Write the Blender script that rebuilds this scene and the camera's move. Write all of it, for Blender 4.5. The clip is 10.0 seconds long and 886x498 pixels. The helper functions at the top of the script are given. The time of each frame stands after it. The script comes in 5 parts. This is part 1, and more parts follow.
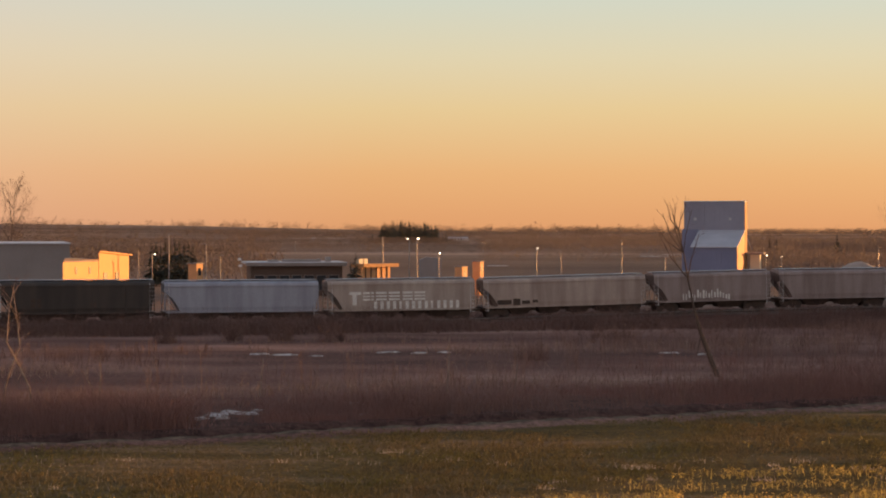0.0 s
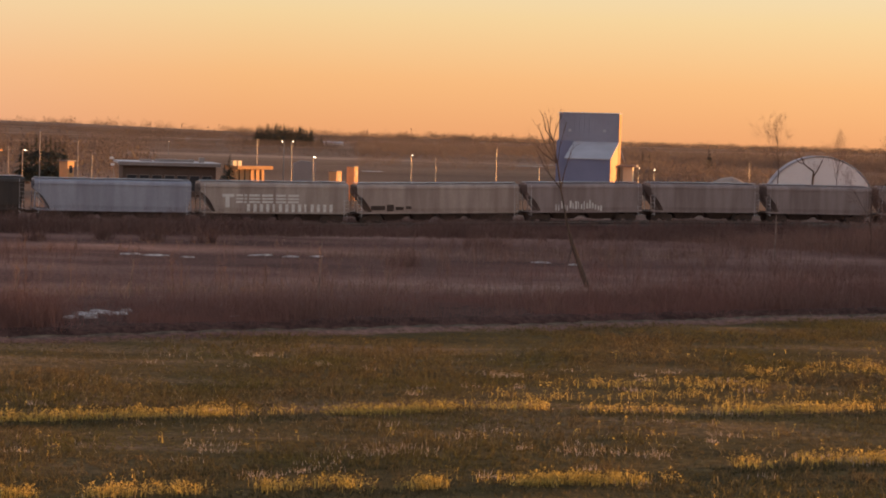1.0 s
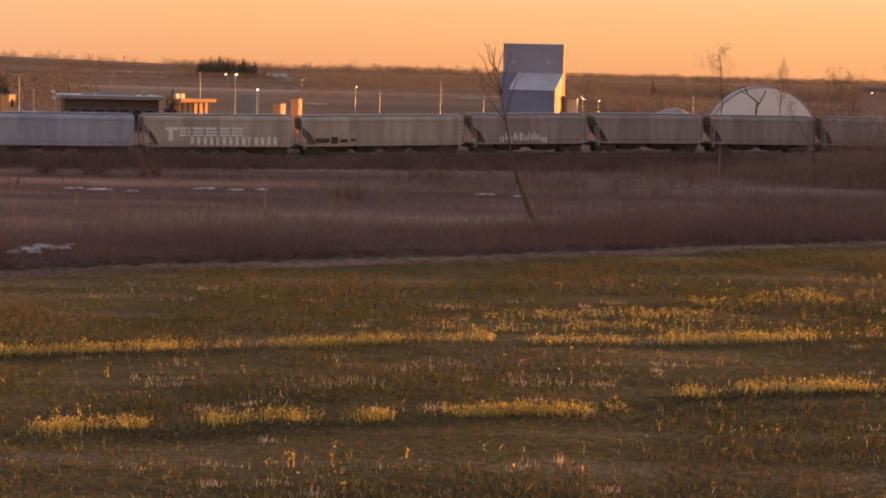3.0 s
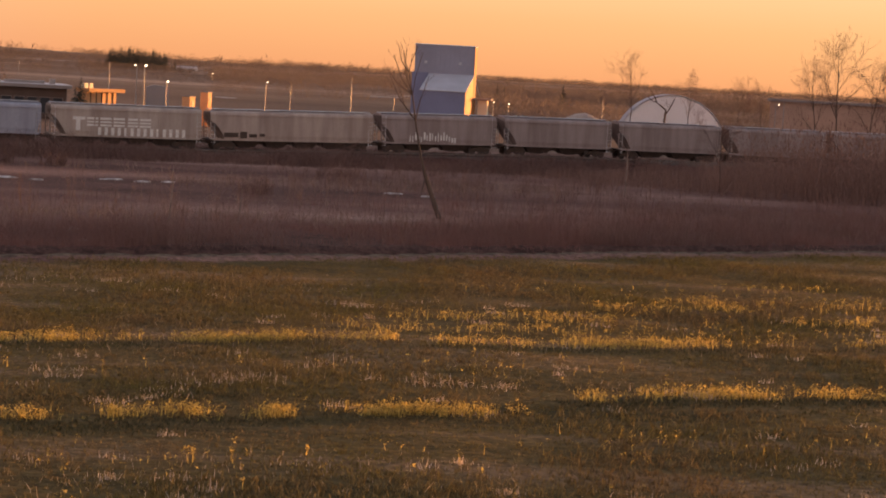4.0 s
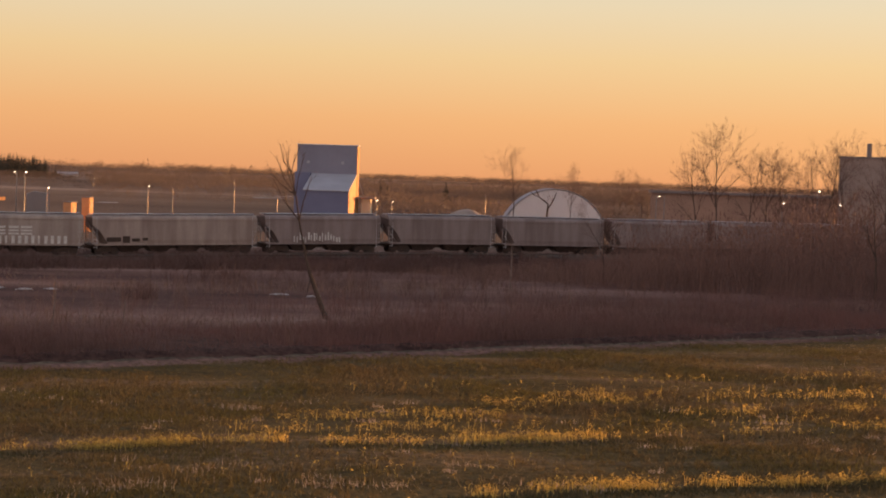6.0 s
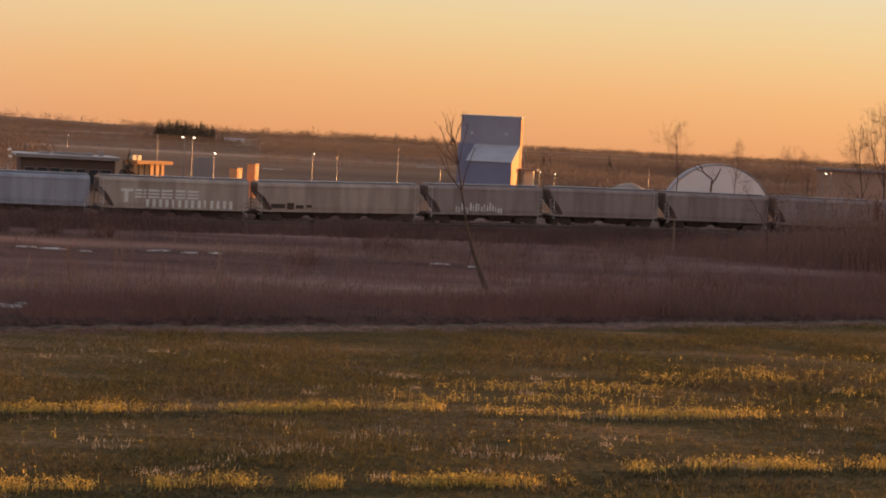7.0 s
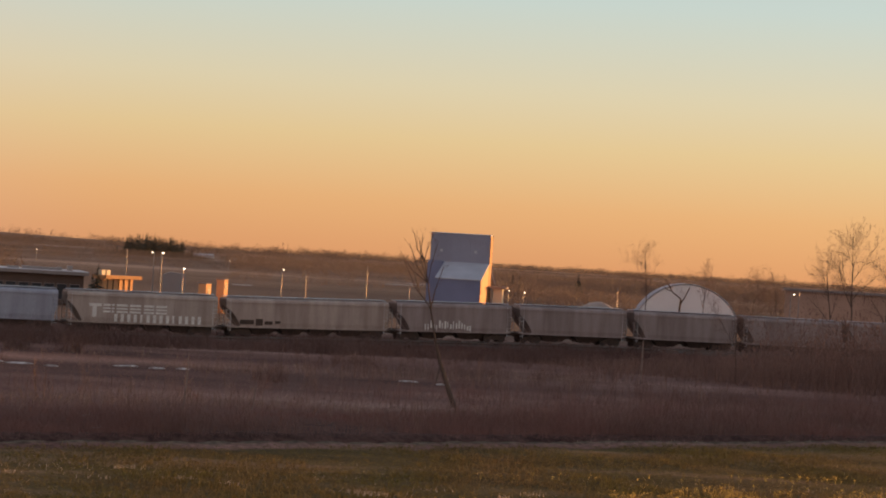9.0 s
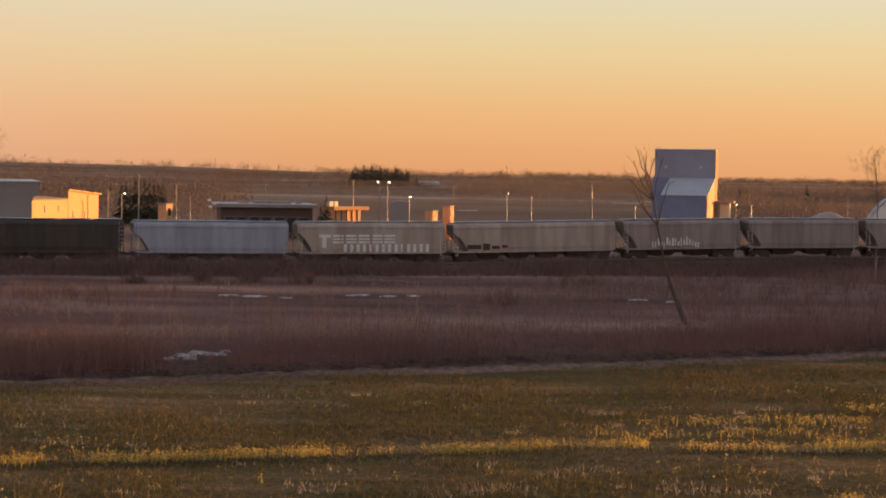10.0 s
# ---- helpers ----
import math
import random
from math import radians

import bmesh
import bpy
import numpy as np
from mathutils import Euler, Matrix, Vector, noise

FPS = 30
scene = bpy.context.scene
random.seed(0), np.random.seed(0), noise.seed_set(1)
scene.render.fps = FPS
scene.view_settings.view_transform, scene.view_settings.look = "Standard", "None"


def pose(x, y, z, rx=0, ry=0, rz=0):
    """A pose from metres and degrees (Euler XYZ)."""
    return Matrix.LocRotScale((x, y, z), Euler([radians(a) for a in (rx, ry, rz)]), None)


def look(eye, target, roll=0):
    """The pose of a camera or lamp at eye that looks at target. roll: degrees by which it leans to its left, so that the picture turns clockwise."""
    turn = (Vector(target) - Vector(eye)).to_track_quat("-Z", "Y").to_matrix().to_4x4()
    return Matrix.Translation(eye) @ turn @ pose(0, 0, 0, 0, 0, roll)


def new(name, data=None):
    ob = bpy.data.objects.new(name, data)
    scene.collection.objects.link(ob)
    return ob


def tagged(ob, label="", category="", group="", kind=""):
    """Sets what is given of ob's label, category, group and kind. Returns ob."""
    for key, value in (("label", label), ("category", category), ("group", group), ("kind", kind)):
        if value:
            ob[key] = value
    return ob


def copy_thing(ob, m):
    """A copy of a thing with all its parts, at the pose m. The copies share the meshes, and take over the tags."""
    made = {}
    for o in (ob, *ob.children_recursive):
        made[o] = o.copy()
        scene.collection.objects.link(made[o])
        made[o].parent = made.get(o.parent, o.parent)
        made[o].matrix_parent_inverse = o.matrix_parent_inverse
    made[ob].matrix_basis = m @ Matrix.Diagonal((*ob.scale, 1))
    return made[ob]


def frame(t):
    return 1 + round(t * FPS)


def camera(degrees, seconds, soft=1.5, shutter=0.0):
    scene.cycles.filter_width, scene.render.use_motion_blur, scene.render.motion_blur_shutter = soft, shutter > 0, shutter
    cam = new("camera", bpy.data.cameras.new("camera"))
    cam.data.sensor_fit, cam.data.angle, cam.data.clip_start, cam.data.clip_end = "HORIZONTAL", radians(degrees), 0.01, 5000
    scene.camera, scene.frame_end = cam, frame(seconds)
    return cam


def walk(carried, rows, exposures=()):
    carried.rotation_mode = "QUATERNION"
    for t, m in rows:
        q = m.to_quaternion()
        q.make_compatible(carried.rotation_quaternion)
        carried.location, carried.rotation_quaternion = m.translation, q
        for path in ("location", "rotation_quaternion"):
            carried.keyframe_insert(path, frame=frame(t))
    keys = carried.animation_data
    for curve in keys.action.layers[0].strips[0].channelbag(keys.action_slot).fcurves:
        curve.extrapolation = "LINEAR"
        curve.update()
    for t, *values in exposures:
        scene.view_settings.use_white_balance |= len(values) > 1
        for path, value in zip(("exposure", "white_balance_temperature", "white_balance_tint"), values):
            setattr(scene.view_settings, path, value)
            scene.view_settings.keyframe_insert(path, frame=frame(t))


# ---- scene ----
EYE = (0.0, 0.0, 10.3)
cam = camera(25.25, 10.0, soft=1.9)
# seconds, heading (clockwise from +y), tilt, roll in degrees: the camera turns where it stands
TURNS = [
    (0.0, -3.623, -0.475, 0.000),
    (0.2, -2.373, -1.055, 0.259),
    (0.5, -1.405, -1.621, 0.949),
    (0.7, -1.011, -2.144, 1.472),
    (1.0, 0.073, -3.150, 1.617),
    (1.2, 0.896, -3.853, 1.775),
    (1.5, 1.620, -4.437, 1.704),
    (2.0, 1.580, -4.282, 2.064),
    (2.2, 1.135, -4.225, 2.151),
    (3.3, 1.869, -5.265, 1.222),
    (3.5, 2.169, -5.125, 1.650),
    (4.0, 4.442, -4.980, 3.260),
    (4.2, 6.660, -5.062, 3.136),
    (4.5, 9.990, -5.064, 3.339),
    (4.7, 11.463, -4.743, 3.259),
    (5.0, 11.948, -3.883, 2.854),
    (5.5, 10.604, -2.648, 1.961),
    (6.0, 7.617, -2.000, 1.910),
    (6.2, 6.360, -1.909, 2.240),
    (7.3, 2.667, -3.264, 3.024),
    (7.5, 2.918, -3.200, 3.253),
    (8.0, 3.554, -2.607, 3.373),
    (8.5, 3.911, -1.085, 3.217),
    (8.7, 4.104, -0.301, 3.163),
    (9.0, 3.684, 0.426, 3.476),
    (9.3, 1.510, 0.224, 3.161),
    (9.5, -0.401, -0.407, 3.174),
    (9.7, -2.007, -1.205, 2.161),
    (10.0, -2.747, -2.087, 0.889),
]


def aim(heading, tilt, roll):
    return pose(*EYE, 0, 0, -heading) @ pose(0, 0, 0, 90 + tilt, 0, 0) @ pose(0, 0, 0, 0, 0, roll)


EXPOSURES = [(0.0, 0.75, 6450, 9), (1.0, 0.9, 6650, 13), (2.0, 0.96, 6800, 16), (3.5, 1.0, 6950, 19), (4.5, 0.98, 7000, 21), (5.5, 0.82, 6900, 19), (6.5, 0.78, 6750, 14), (7.5, 0.82, 6650, 12), (8.2, 0.82, 6550, 11), (9.0, 0.68, 6450, 10), (9.5, 0.68, 6400, 9), (10.0, 0.80, 6420, 9)]
walk(cam, [(t, aim(a, b, c)) for t, a, b, c in TURNS], EXPOSURES)



def axis(a):
    return Vector((math.sin(radians(a)), math.cos(radians(a)), 0.0))


# ---- sky and sun ----
SUN_AZ, SUN_EL = 57.5, 3.1
world = bpy.data.worlds.new("world")
scene.world = world
world.use_nodes = True
wn = world.node_tree.nodes
wl = world.node_tree.links
sky = wn.new("ShaderNodeTexSky")
sky.sky_type = "NISHITA"
sky.sun_disc = False
sky.sun_elevation, sky.sun_rotation = radians(SUN_EL), radians(SUN_AZ)
sky.altitude, sky.air_density, sky.dust_density, sky.ozone_density = 300, 1.0, 0.8, 2.0
# the dusk gradient over the Nishita sky: by height, and from the sun's side to the far side
wtc, wsep, wdot = wn.new("ShaderNodeTexCoord"), wn.new("ShaderNodeSeparateXYZ"), wn.new("ShaderNodeVectorMath")
wl.new(wtc.outputs["Generated"], wsep.inputs[0])
wdot.operation = "DOT_PRODUCT"
wdot.inputs[1].default_value = axis(SUN_AZ)
wl.new(wtc.outputs["Generated"], wdot.inputs[0])


def sky_ramp(stops):
    r = wn.new("ShaderNodeValToRGB")
    e = r.color_ramp.elements
    while len(e) < len(stops):
        e.new(0.5)
    for k, (p, c) in zip(e, stops):
        k.position, k.color = p, (*c, 1)
    wl.new(wsep.outputs["Z"], r.inputs["Fac"])
    return r.outputs["Color"]


def sky_mix(fac, a, b):
    x = wn.new("ShaderNodeMix")
    x.data_type = "RGBA"
    if isinstance(fac, float):
        x.inputs["Factor"].default_value = fac
    else:
        wl.new(fac, x.inputs["Factor"])
    wl.new(a, x.inputs["A"])
    wl.new(b, x.inputs["B"])
    return x.outputs["Result"]


def sky_range(lo, hi):
    x = wn.new("ShaderNodeMapRange")
    x.inputs["From Min"].default_value, x.inputs["From Max"].default_value = lo, hi
    wl.new(wdot.outputs["Value"], x.inputs["Value"])
    return x.outputs["Result"]


far_sky = sky_ramp([(0.0, (0.77, 0.52, 0.48)), (0.10, (0.92, 0.61, 0.51)), (0.3, (0.62, 0.53, 0.53)), (1.0, (0.19, 0.23, 0.32))])
side_sky = sky_ramp([(0.0, (0.75, 0.335, 0.155)), (0.03, (0.81, 0.42, 0.188)), (0.062, (0.80, 0.56, 0.285)), (0.088, (0.76, 0.63, 0.41)), (0.135, (0.60, 0.67, 0.61)), (0.35, (0.32, 0.40, 0.47)), (1.0, (0.19, 0.23, 0.32))])
sun_sky = sky_ramp([(0.0, (1.7, 0.62, 0.16)), (0.08, (1.6, 0.85, 0.34)), (0.2, (1.0, 0.85, 0.55)), (0.5, (0.4, 0.45, 0.5)), (1.0, (0.15, 0.23, 0.40))])
dusk = sky_mix(sky_range(-0.35, 0.45), far_sky, side_sky)
dusk = sky_mix(sky_range(0.80, 1.0), dusk, sun_sky)
gain = wn.new("ShaderNodeMix")
gain.data_type, gain.blend_type = "RGBA", "MULTIPLY"
gain.inputs["Factor"].default_value = 1
gain.inputs["B"].default_value = (0.3, 0.3, 0.3, 1)
wl.new(sky.outputs[0], gain.inputs["A"])
wl.new(sky_mix(0.12, dusk, gain.outputs["Result"]), wn["Background"].inputs["Color"])
wn["Background"].inputs["Strength"].default_value = 0.62
sun_data = bpy.data.lights.new("sun", "SUN")
sun_data.energy, sun_data.angle, sun_data.color = 5.0, radians(0.6), (1.0, 0.45, 0.14)
sun = new("sun", sun_data)
sa, se = radians(SUN_AZ), radians(SUN_EL)
SUN_DIR = Vector((math.sin(sa) * math.cos(se), math.cos(sa) * math.cos(se), math.sin(se)))
sun.matrix_basis = look(SUN_DIR * 60 + Vector((0, 0, 30)), (0, 0, 30))


# ---- materials ----
def material(name, color, rough=0.8, metal=0.0, vary=0.25, scale=1.5, fine=20.0, bump=0.2, second=None, island=0.0, emit=0.0, dist=0.03, streak=0.0):
    """A surface with coarse stains, fine grain and relief. second: the colour of the stains."""
    m = bpy.data.materials.new(name)
    m.use_nodes = True
    n, ln = m.node_tree.nodes, m.node_tree.links
    b = n["Principled BSDF"]
    b.inputs["Roughness"].default_value, b.inputs["Metallic"].default_value = rough, metal
    tc = n.new("ShaderNodeTexCoord")
    big, small = n.new("ShaderNodeTexNoise"), n.new("ShaderNodeTexNoise")
    big.inputs["Scale"].default_value, big.inputs["Detail"].default_value = scale, 5
    small.inputs["Scale"].default_value, small.inputs["Detail"].default_value = fine, 3
    for k in (big, small):
        ln.new(tc.outputs["Object"], k.inputs["Vector"])
    if streak:
        mp = n.new("ShaderNodeMapping")
        mp.inputs["Scale"].default_value = (1, 1, streak)
        ln.new(tc.outputs["Object"], mp.inputs["Vector"])
        ln.new(mp.outputs[0], big.inputs["Vector"])
    ramp = n.new("ShaderNodeValToRGB")
    ramp.color_ramp.elements[0].position, ramp.color_ramp.elements[1].position = 0.36, 0.66
    two = second or tuple(c * (1 - vary) for c in color)
    ramp.color_ramp.elements[0].color, ramp.color_ramp.elements[1].color = (*two, 1), (*color, 1)
    ln.new(big.outputs["Fac"], ramp.inputs["Fac"])
    grain = n.new("ShaderNodeMapRange")
    grain.inputs["To Min"].default_value, grain.inputs["To Max"].default_value = 1 - vary * 0.7, 1 + vary * 0.7
    ln.new(small.outputs["Fac"], grain.inputs["Value"])
    mul = n.new("ShaderNodeMix")
    mul.data_type, mul.blend_type = "RGBA", "MULTIPLY"
    mul.inputs["Factor"].default_value = 1
    ln.new(ramp.outputs["Color"], mul.inputs["A"])
    ln.new(grain.outputs["Result"], mul.inputs["B"])
    out = mul.outputs["Result"]
    if island:
        geo, mr, mul2 = n.new("ShaderNodeNewGeometry"), n.new("ShaderNodeMapRange"), n.new("ShaderNodeMix")
        mr.inputs["To Min"].default_value, mr.inputs["To Max"].default_value = 1 - island, 1 + island
        ln.new(geo.outputs["Random Per Island"], mr.inputs["Value"])
        mul2.data_type, mul2.blend_type = "RGBA", "MULTIPLY"
        mul2.inputs["Factor"].default_value = 1
        ln.new(out, mul2.inputs["A"])
        ln.new(mr.outputs["Result"], mul2.inputs["B"])
        out = mul2.outputs["Result"]
    ln.new(out, b.inputs["Base Color"])
    if bump:
        bp = n.new("ShaderNodeBump")
        bp.inputs["Strength"].default_value, bp.inputs["Distance"].default_value = bump, dist
        ln.new(small.outputs["Fac"], bp.inputs["Height"])
        ln.new(bp.outputs["Normal"], b.inputs["Normal"])
    if emit:
        b.inputs["Emission Color"].default_value = (*color, 1)
        b.inputs["Emission Strength"].default_value = emit
    return m


def leafy(name, color, second, trans, island=0.35, scale=0.15):
    """Thin plant matter that lets some light through."""
    m = material(name, color, 0.75, 0, 0.2, scale, 2.0, 0.0, second, island)
    n, ln = m.node_tree.nodes, m.node_tree.links
    b = n["Principled BSDF"]
    t, mix = n.new("ShaderNodeBsdfTranslucent"), n.new("ShaderNodeMixShader")
    ln.new(b.inputs["Base Color"].links[0].from_socket, t.inputs["Color"])
    mix.inputs["Fac"].default_value = trans
    ln.new(b.outputs[0], mix.inputs[1])
    ln.new(t.outputs[0], mix.inputs[2])
    ln.new(mix.outputs[0], n["Material Output"].inputs["Surface"])
    return m


EDGE_N, EDGE_D = axis(-30), 93.1      # far edge of the field
ROW_N = axis(-20)                     # across the crop rows
TRACK_N, TRACK_D = axis(-18), 209.0   # across the railway
TRACK_U = Vector((TRACK_N.y, -TRACK_N.x, 0))


def ground_material():
    m = bpy.data.materials.new("ground_soil_and_grass")
    m.use_nodes = True
    n, ln = m.node_tree.nodes, m.node_tree.links
    b = n["Principled BSDF"]
    b.inputs["Roughness"].default_value = 0.95
    b.inputs["Specular IOR Level"].default_value = 0.1
    tc = n.new("ShaderNodeTexCoord")
    P = tc.outputs["Object"]

    def tex(scale, detail, stretch=None):
        t = n.new("ShaderNodeTexNoise")
        t.inputs["Scale"].default_value, t.inputs["Detail"].default_value = scale, detail
        if stretch:
            mp = n.new("ShaderNodeMapping")
            mp.inputs["Rotation"].default_value = (0, 0, radians(-stretch[0]))
            mp.inputs["Scale"].default_value = (stretch[1], 1, 1)
            mp.vector_type = "POINT"
            ln.new(P, mp.inputs["Vector"])
            ln.new(mp.outputs[0], t.inputs["Vector"])
        else:
            ln.new(P, t.inputs["Vector"])
        return t.outputs["Fac"]

    def ramp(fac, stops):
        r = n.new("ShaderNodeValToRGB")
        e = r.color_ramp.elements
        while len(e) < len(stops):
            e.new(0.5)
        for k, (p, c) in zip(e, stops):
            k.position, k.color = p, (*c, 1)
        ln.new(fac, r.inputs["Fac"])
        return r.outputs["Color"]

    def mixed(fac, a, c, mode="MIX"):
        x = n.new("ShaderNodeMix")
        x.data_type, x.blend_type = "RGBA", mode
        if fac is None:
            x.inputs["Factor"].default_value = 1
        else:
            ln.new(fac, x.inputs["Factor"])
        ln.new(a, x.inputs["A"])
        ln.new(c, x.inputs["B"])
        return x.outputs["Result"]

    def beyond(normal, d, soft, wobble=None, amount=0.0):
        dot = n.new("ShaderNodeVectorMath")
        dot.operation = "DOT_PRODUCT"
        dot.inputs[1].default_value = normal
        ln.new(P, dot.inputs[0])
        v = dot.outputs["Value"]
        if wobble is not None:
            ma = n.new("ShaderNodeMath")
            ma.operation = "MULTIPLY_ADD"
            ma.inputs[1].default_value = amount
            ln.new(wobble, ma.inputs[0])
            ln.new(v, ma.inputs[2])
            v = ma.outputs[0]
        mr = n.new("ShaderNodeMapRange")
        mr.inputs["From Min"].default_value, mr.inputs["From Max"].default_value = d - soft, d + soft
        ln.new(v, mr.inputs["Value"])
        return mr.outputs["Result"]

    grain = ramp(tex(3.0, 4), [(0.3, (0.55, 0.55, 0.55)), (0.7, (1.35, 1.35, 1.35))])
    patches = tex(0.30, 6, (20, 0.10))
    field = ramp(patches, [(0.34, (0.066, 0.049, 0.017)), (0.5, (0.115, 0.081, 0.030)), (0.66, (0.21, 0.137, 0.074))])
    marsh_fac = tex(0.055, 6, (20, 0.34))
    marsh = ramp(marsh_fac, [(0.34, (0.085, 0.042, 0.035)), (0.48, (0.17, 0.088, 0.070)), (0.60, (0.27, 0.155, 0.124)), (0.72, (0.42, 0.28, 0.23))])
    yard_fac = tex(0.007, 5, (8, 0.30))
    yard = ramp(yard_fac, [(0.32, (0.125, 0.076, 0.054)), (0.48, (0.195, 0.125, 0.089)), (0.60, (0.30, 0.205, 0.150)), (0.72, (0.47, 0.345, 0.265))])
    wob = tex(0.35, 3)
    c = mixed(beyond(EDGE_N, EDGE_D - 0.4, 0.5, wob, 2.2), field, marsh)
    strip = ramp(tex(0.8, 4), [(0.3, (0.08, 0.056, 0.038)), (0.7, (0.165, 0.12, 0.082))])
    near_bank, far_bank = beyond(EDGE_N, EDGE_D + 0.3, 0.3, wob, 0.9), beyond(EDGE_N, EDGE_D + 1.3, 0.3, wob, 0.6)
    only = n.new("ShaderNodeMath")
    only.operation = "SUBTRACT"
    only.use_clamp = True
    ln.new(near_bank, only.inputs[0])
    ln.new(far_bank, only.inputs[1])
    c = mixed(only.outputs[0], c, strip)
    # darker marsh ground in a band beyond the ditch, under the brush
    dark_marsh = ramp(tex(0.6, 4), [(0.3, (0.060, 0.032, 0.026)), (0.7, (0.13, 0.070, 0.055))])
    l0, l1 = beyond(EDGE_N, EDGE_D + 3.4, 0.4, wob, 0.8), beyond(EDGE_N, EDGE_D + 20, 7.0, wob, 4.0)
    under = n.new("ShaderNodeMath")
    under.operation = "SUBTRACT"
    under.use_clamp = True
    ln.new(l0, under.inputs[0])
    ln.new(l1, under.inputs[1])
    c = mixed(under.outputs[0], c, dark_marsh)
    # shade in the ditch, put into the ground colour as a dark band
    ditch_shade = ramp(tex(0.9, 4), [(0.3, (0.030, 0.020, 0.016)), (0.7, (0.060, 0.040, 0.030))])
    d0, d1 = beyond(EDGE_N, EDGE_D + 1.3, 0.3, wob, 0.6), beyond(EDGE_N, EDGE_D + 3.6, 0.5, wob, 0.8)
    in_ditch = n.new("ShaderNodeMath")
    in_ditch.operation = "SUBTRACT"
    in_ditch.use_clamp = True
    ln.new(d0, in_ditch.inputs[0])
    ln.new(d1, in_ditch.inputs[1])
    c = mixed(in_ditch.outputs[0], c, ditch_shade)
    c = mixed(beyond(TRACK_N, TRACK_D + 48, 25.0), c, yard)
    c = mixed(None, c, grain, "MULTIPLY")
    ln.new(c, b.inputs["Base Color"])
    bp = n.new("ShaderNodeBump")
    bp.inputs["Strength"].default_value, bp.inputs["Distance"].default_value = 0.8, 0.15
    ln.new(tex(1.5, 5), bp.inputs["Height"])
    ln.new(bp.outputs["Normal"], b.inputs["Normal"])
    return m


M_GROUND = ground_material()
M_BALLAST = material("ballast", (0.13, 0.105, 0.09), 0.95, 0, 0.4, 0.8, 9, 0.6)
M_GRAVEL = material("pale_gravel", (0.46, 0.38, 0.32), 0.95, 0, 0.3, 0.5, 5, 0.5)
M_STEEL = material("rail_steel", (0.25, 0.21, 0.18), 0.5, 0.8, 0.3)
M_TIE = material("tie_wood", (0.08, 0.06, 0.05), 0.9)
M_BARK = material("bark", (0.11, 0.075, 0.055), 0.9, 0, 0.3, 1.0, 10)
M_BIRCH = material("birch_bark", (0.34, 0.26, 0.21), 0.8, 0, 0.4, 1.3, 6, 0.2, (0.16, 0.11, 0.09))
M_TWIG = material("twigs", (0.34, 0.205, 0.155), 0.85, 0, 0.2, 0.3, 4, 0.0, None, 0.3)
M_BRUSH = material("red_brush", (0.25, 0.118, 0.095), 0.85, 0, 0.2, 0.05, 2, 0.0, (0.19, 0.105, 0.085), 0.16)
M_DARKTWIG = material("dark_twigs", (0.19, 0.110, 0.088), 0.9, 0, 0.2, 0.3, 4, 0.0, None, 0.3)
M_MIDTWIG = material("brown_twigs", (0.27, 0.160, 0.122), 0.9, 0, 0.2, 0.3, 4, 0.0, None, 0.3)
M_REED = leafy("dry_reeds", (0.38, 0.26, 0.20), (0.24, 0.155, 0.115), 0.35)
M_GRASS = leafy("field_grass", (0.125, 0.104, 0.027), (0.165, 0.116, 0.050), 0.25, 0.45)
M_STRAW = leafy("straw", (0.46, 0.38, 0.28), (0.34, 0.27, 0.19), 0.4)
M_WEED = leafy("pale_weeds", (0.66, 0.56, 0.46), (0.50, 0.40, 0.32), 0.35)
M_YELLOW = leafy("volunteer_plants", (0.66, 0.47, 0.13), (0.42, 0.33, 0.09), 0.45, 0.55)
# dark leaf colour that carries the shade beside the rows
M_ROWSHADE = leafy("row_shade_leaves", (0.080, 0.074, 0.024), (0.060, 0.052, 0.02), 0.2)
M_SPRUCE = leafy("spruce_needles", (0.062, 0.060, 0.040), (0.045, 0.045, 0.03), 0.2)
M_WOODS = leafy("far_woods", (0.175, 0.135, 0.115), (0.135, 0.105, 0.09), 0.35, 0.12, 0.01)
M_HILLWOODS = leafy("hill_woods", (0.14, 0.105, 0.09), (0.10, 0.078, 0.068), 0.35, 0.10, 0.01)
M_SNOW = material("old_snow", (0.68, 0.655, 0.645), 0.7, 0, 0.4, 1.6, 6, 0.4, (0.20, 0.16, 0.14))
M_SILO = material("blue_grey_cladding", (0.29, 0.30, 0.37), 0.55, 0.0, 0.12, 0.25, 3, 0.1)
M_SILO_ROOF = material("pale_metal_roof", (0.52, 0.53, 0.57), 0.5, 0.0, 0.15, 0.3, 4, 0.1)
M_SILO_BLUE = material("blue_cladding", (0.20, 0.225, 0.35), 0.55, 0.0, 0.12, 0.25, 3, 0.1)
M_WHITE = material("white_fabric", (0.80, 0.79, 0.78), 0.6, 0, 0.08, 0.15, 3, 0.05)
M_CREAM = material("cream_siding", (0.75, 0.66, 0.48), 0.6, 0, 0.1, 0.3, 3, 0.1)
M_HALL = material("ochre_siding", (0.74, 0.31, 0.075), 0.6, 0, 0.1, 0.3, 3, 0.1)
# low sun's orange put into the colour, for faces turned to it
M_SUN_BROWN = material("sun_orange_brown_siding", (0.50, 0.26, 0.11), 0.75, 0, 0.2, 0.4, 4, 0.2)
M_GREYWALL = material("grey_siding", (0.30, 0.27, 0.26), 0.7, 0, 0.15, 0.2, 3, 0.1)
M_BROWNWALL = material("brown_brick", (0.125, 0.085, 0.065), 0.85, 0, 0.2, 0.4, 5, 0.2)
M_DRABWALL = material("drab_brown_siding", (0.46, 0.30, 0.22), 0.85, 0, 0.15, 0.2, 3, 0.1)
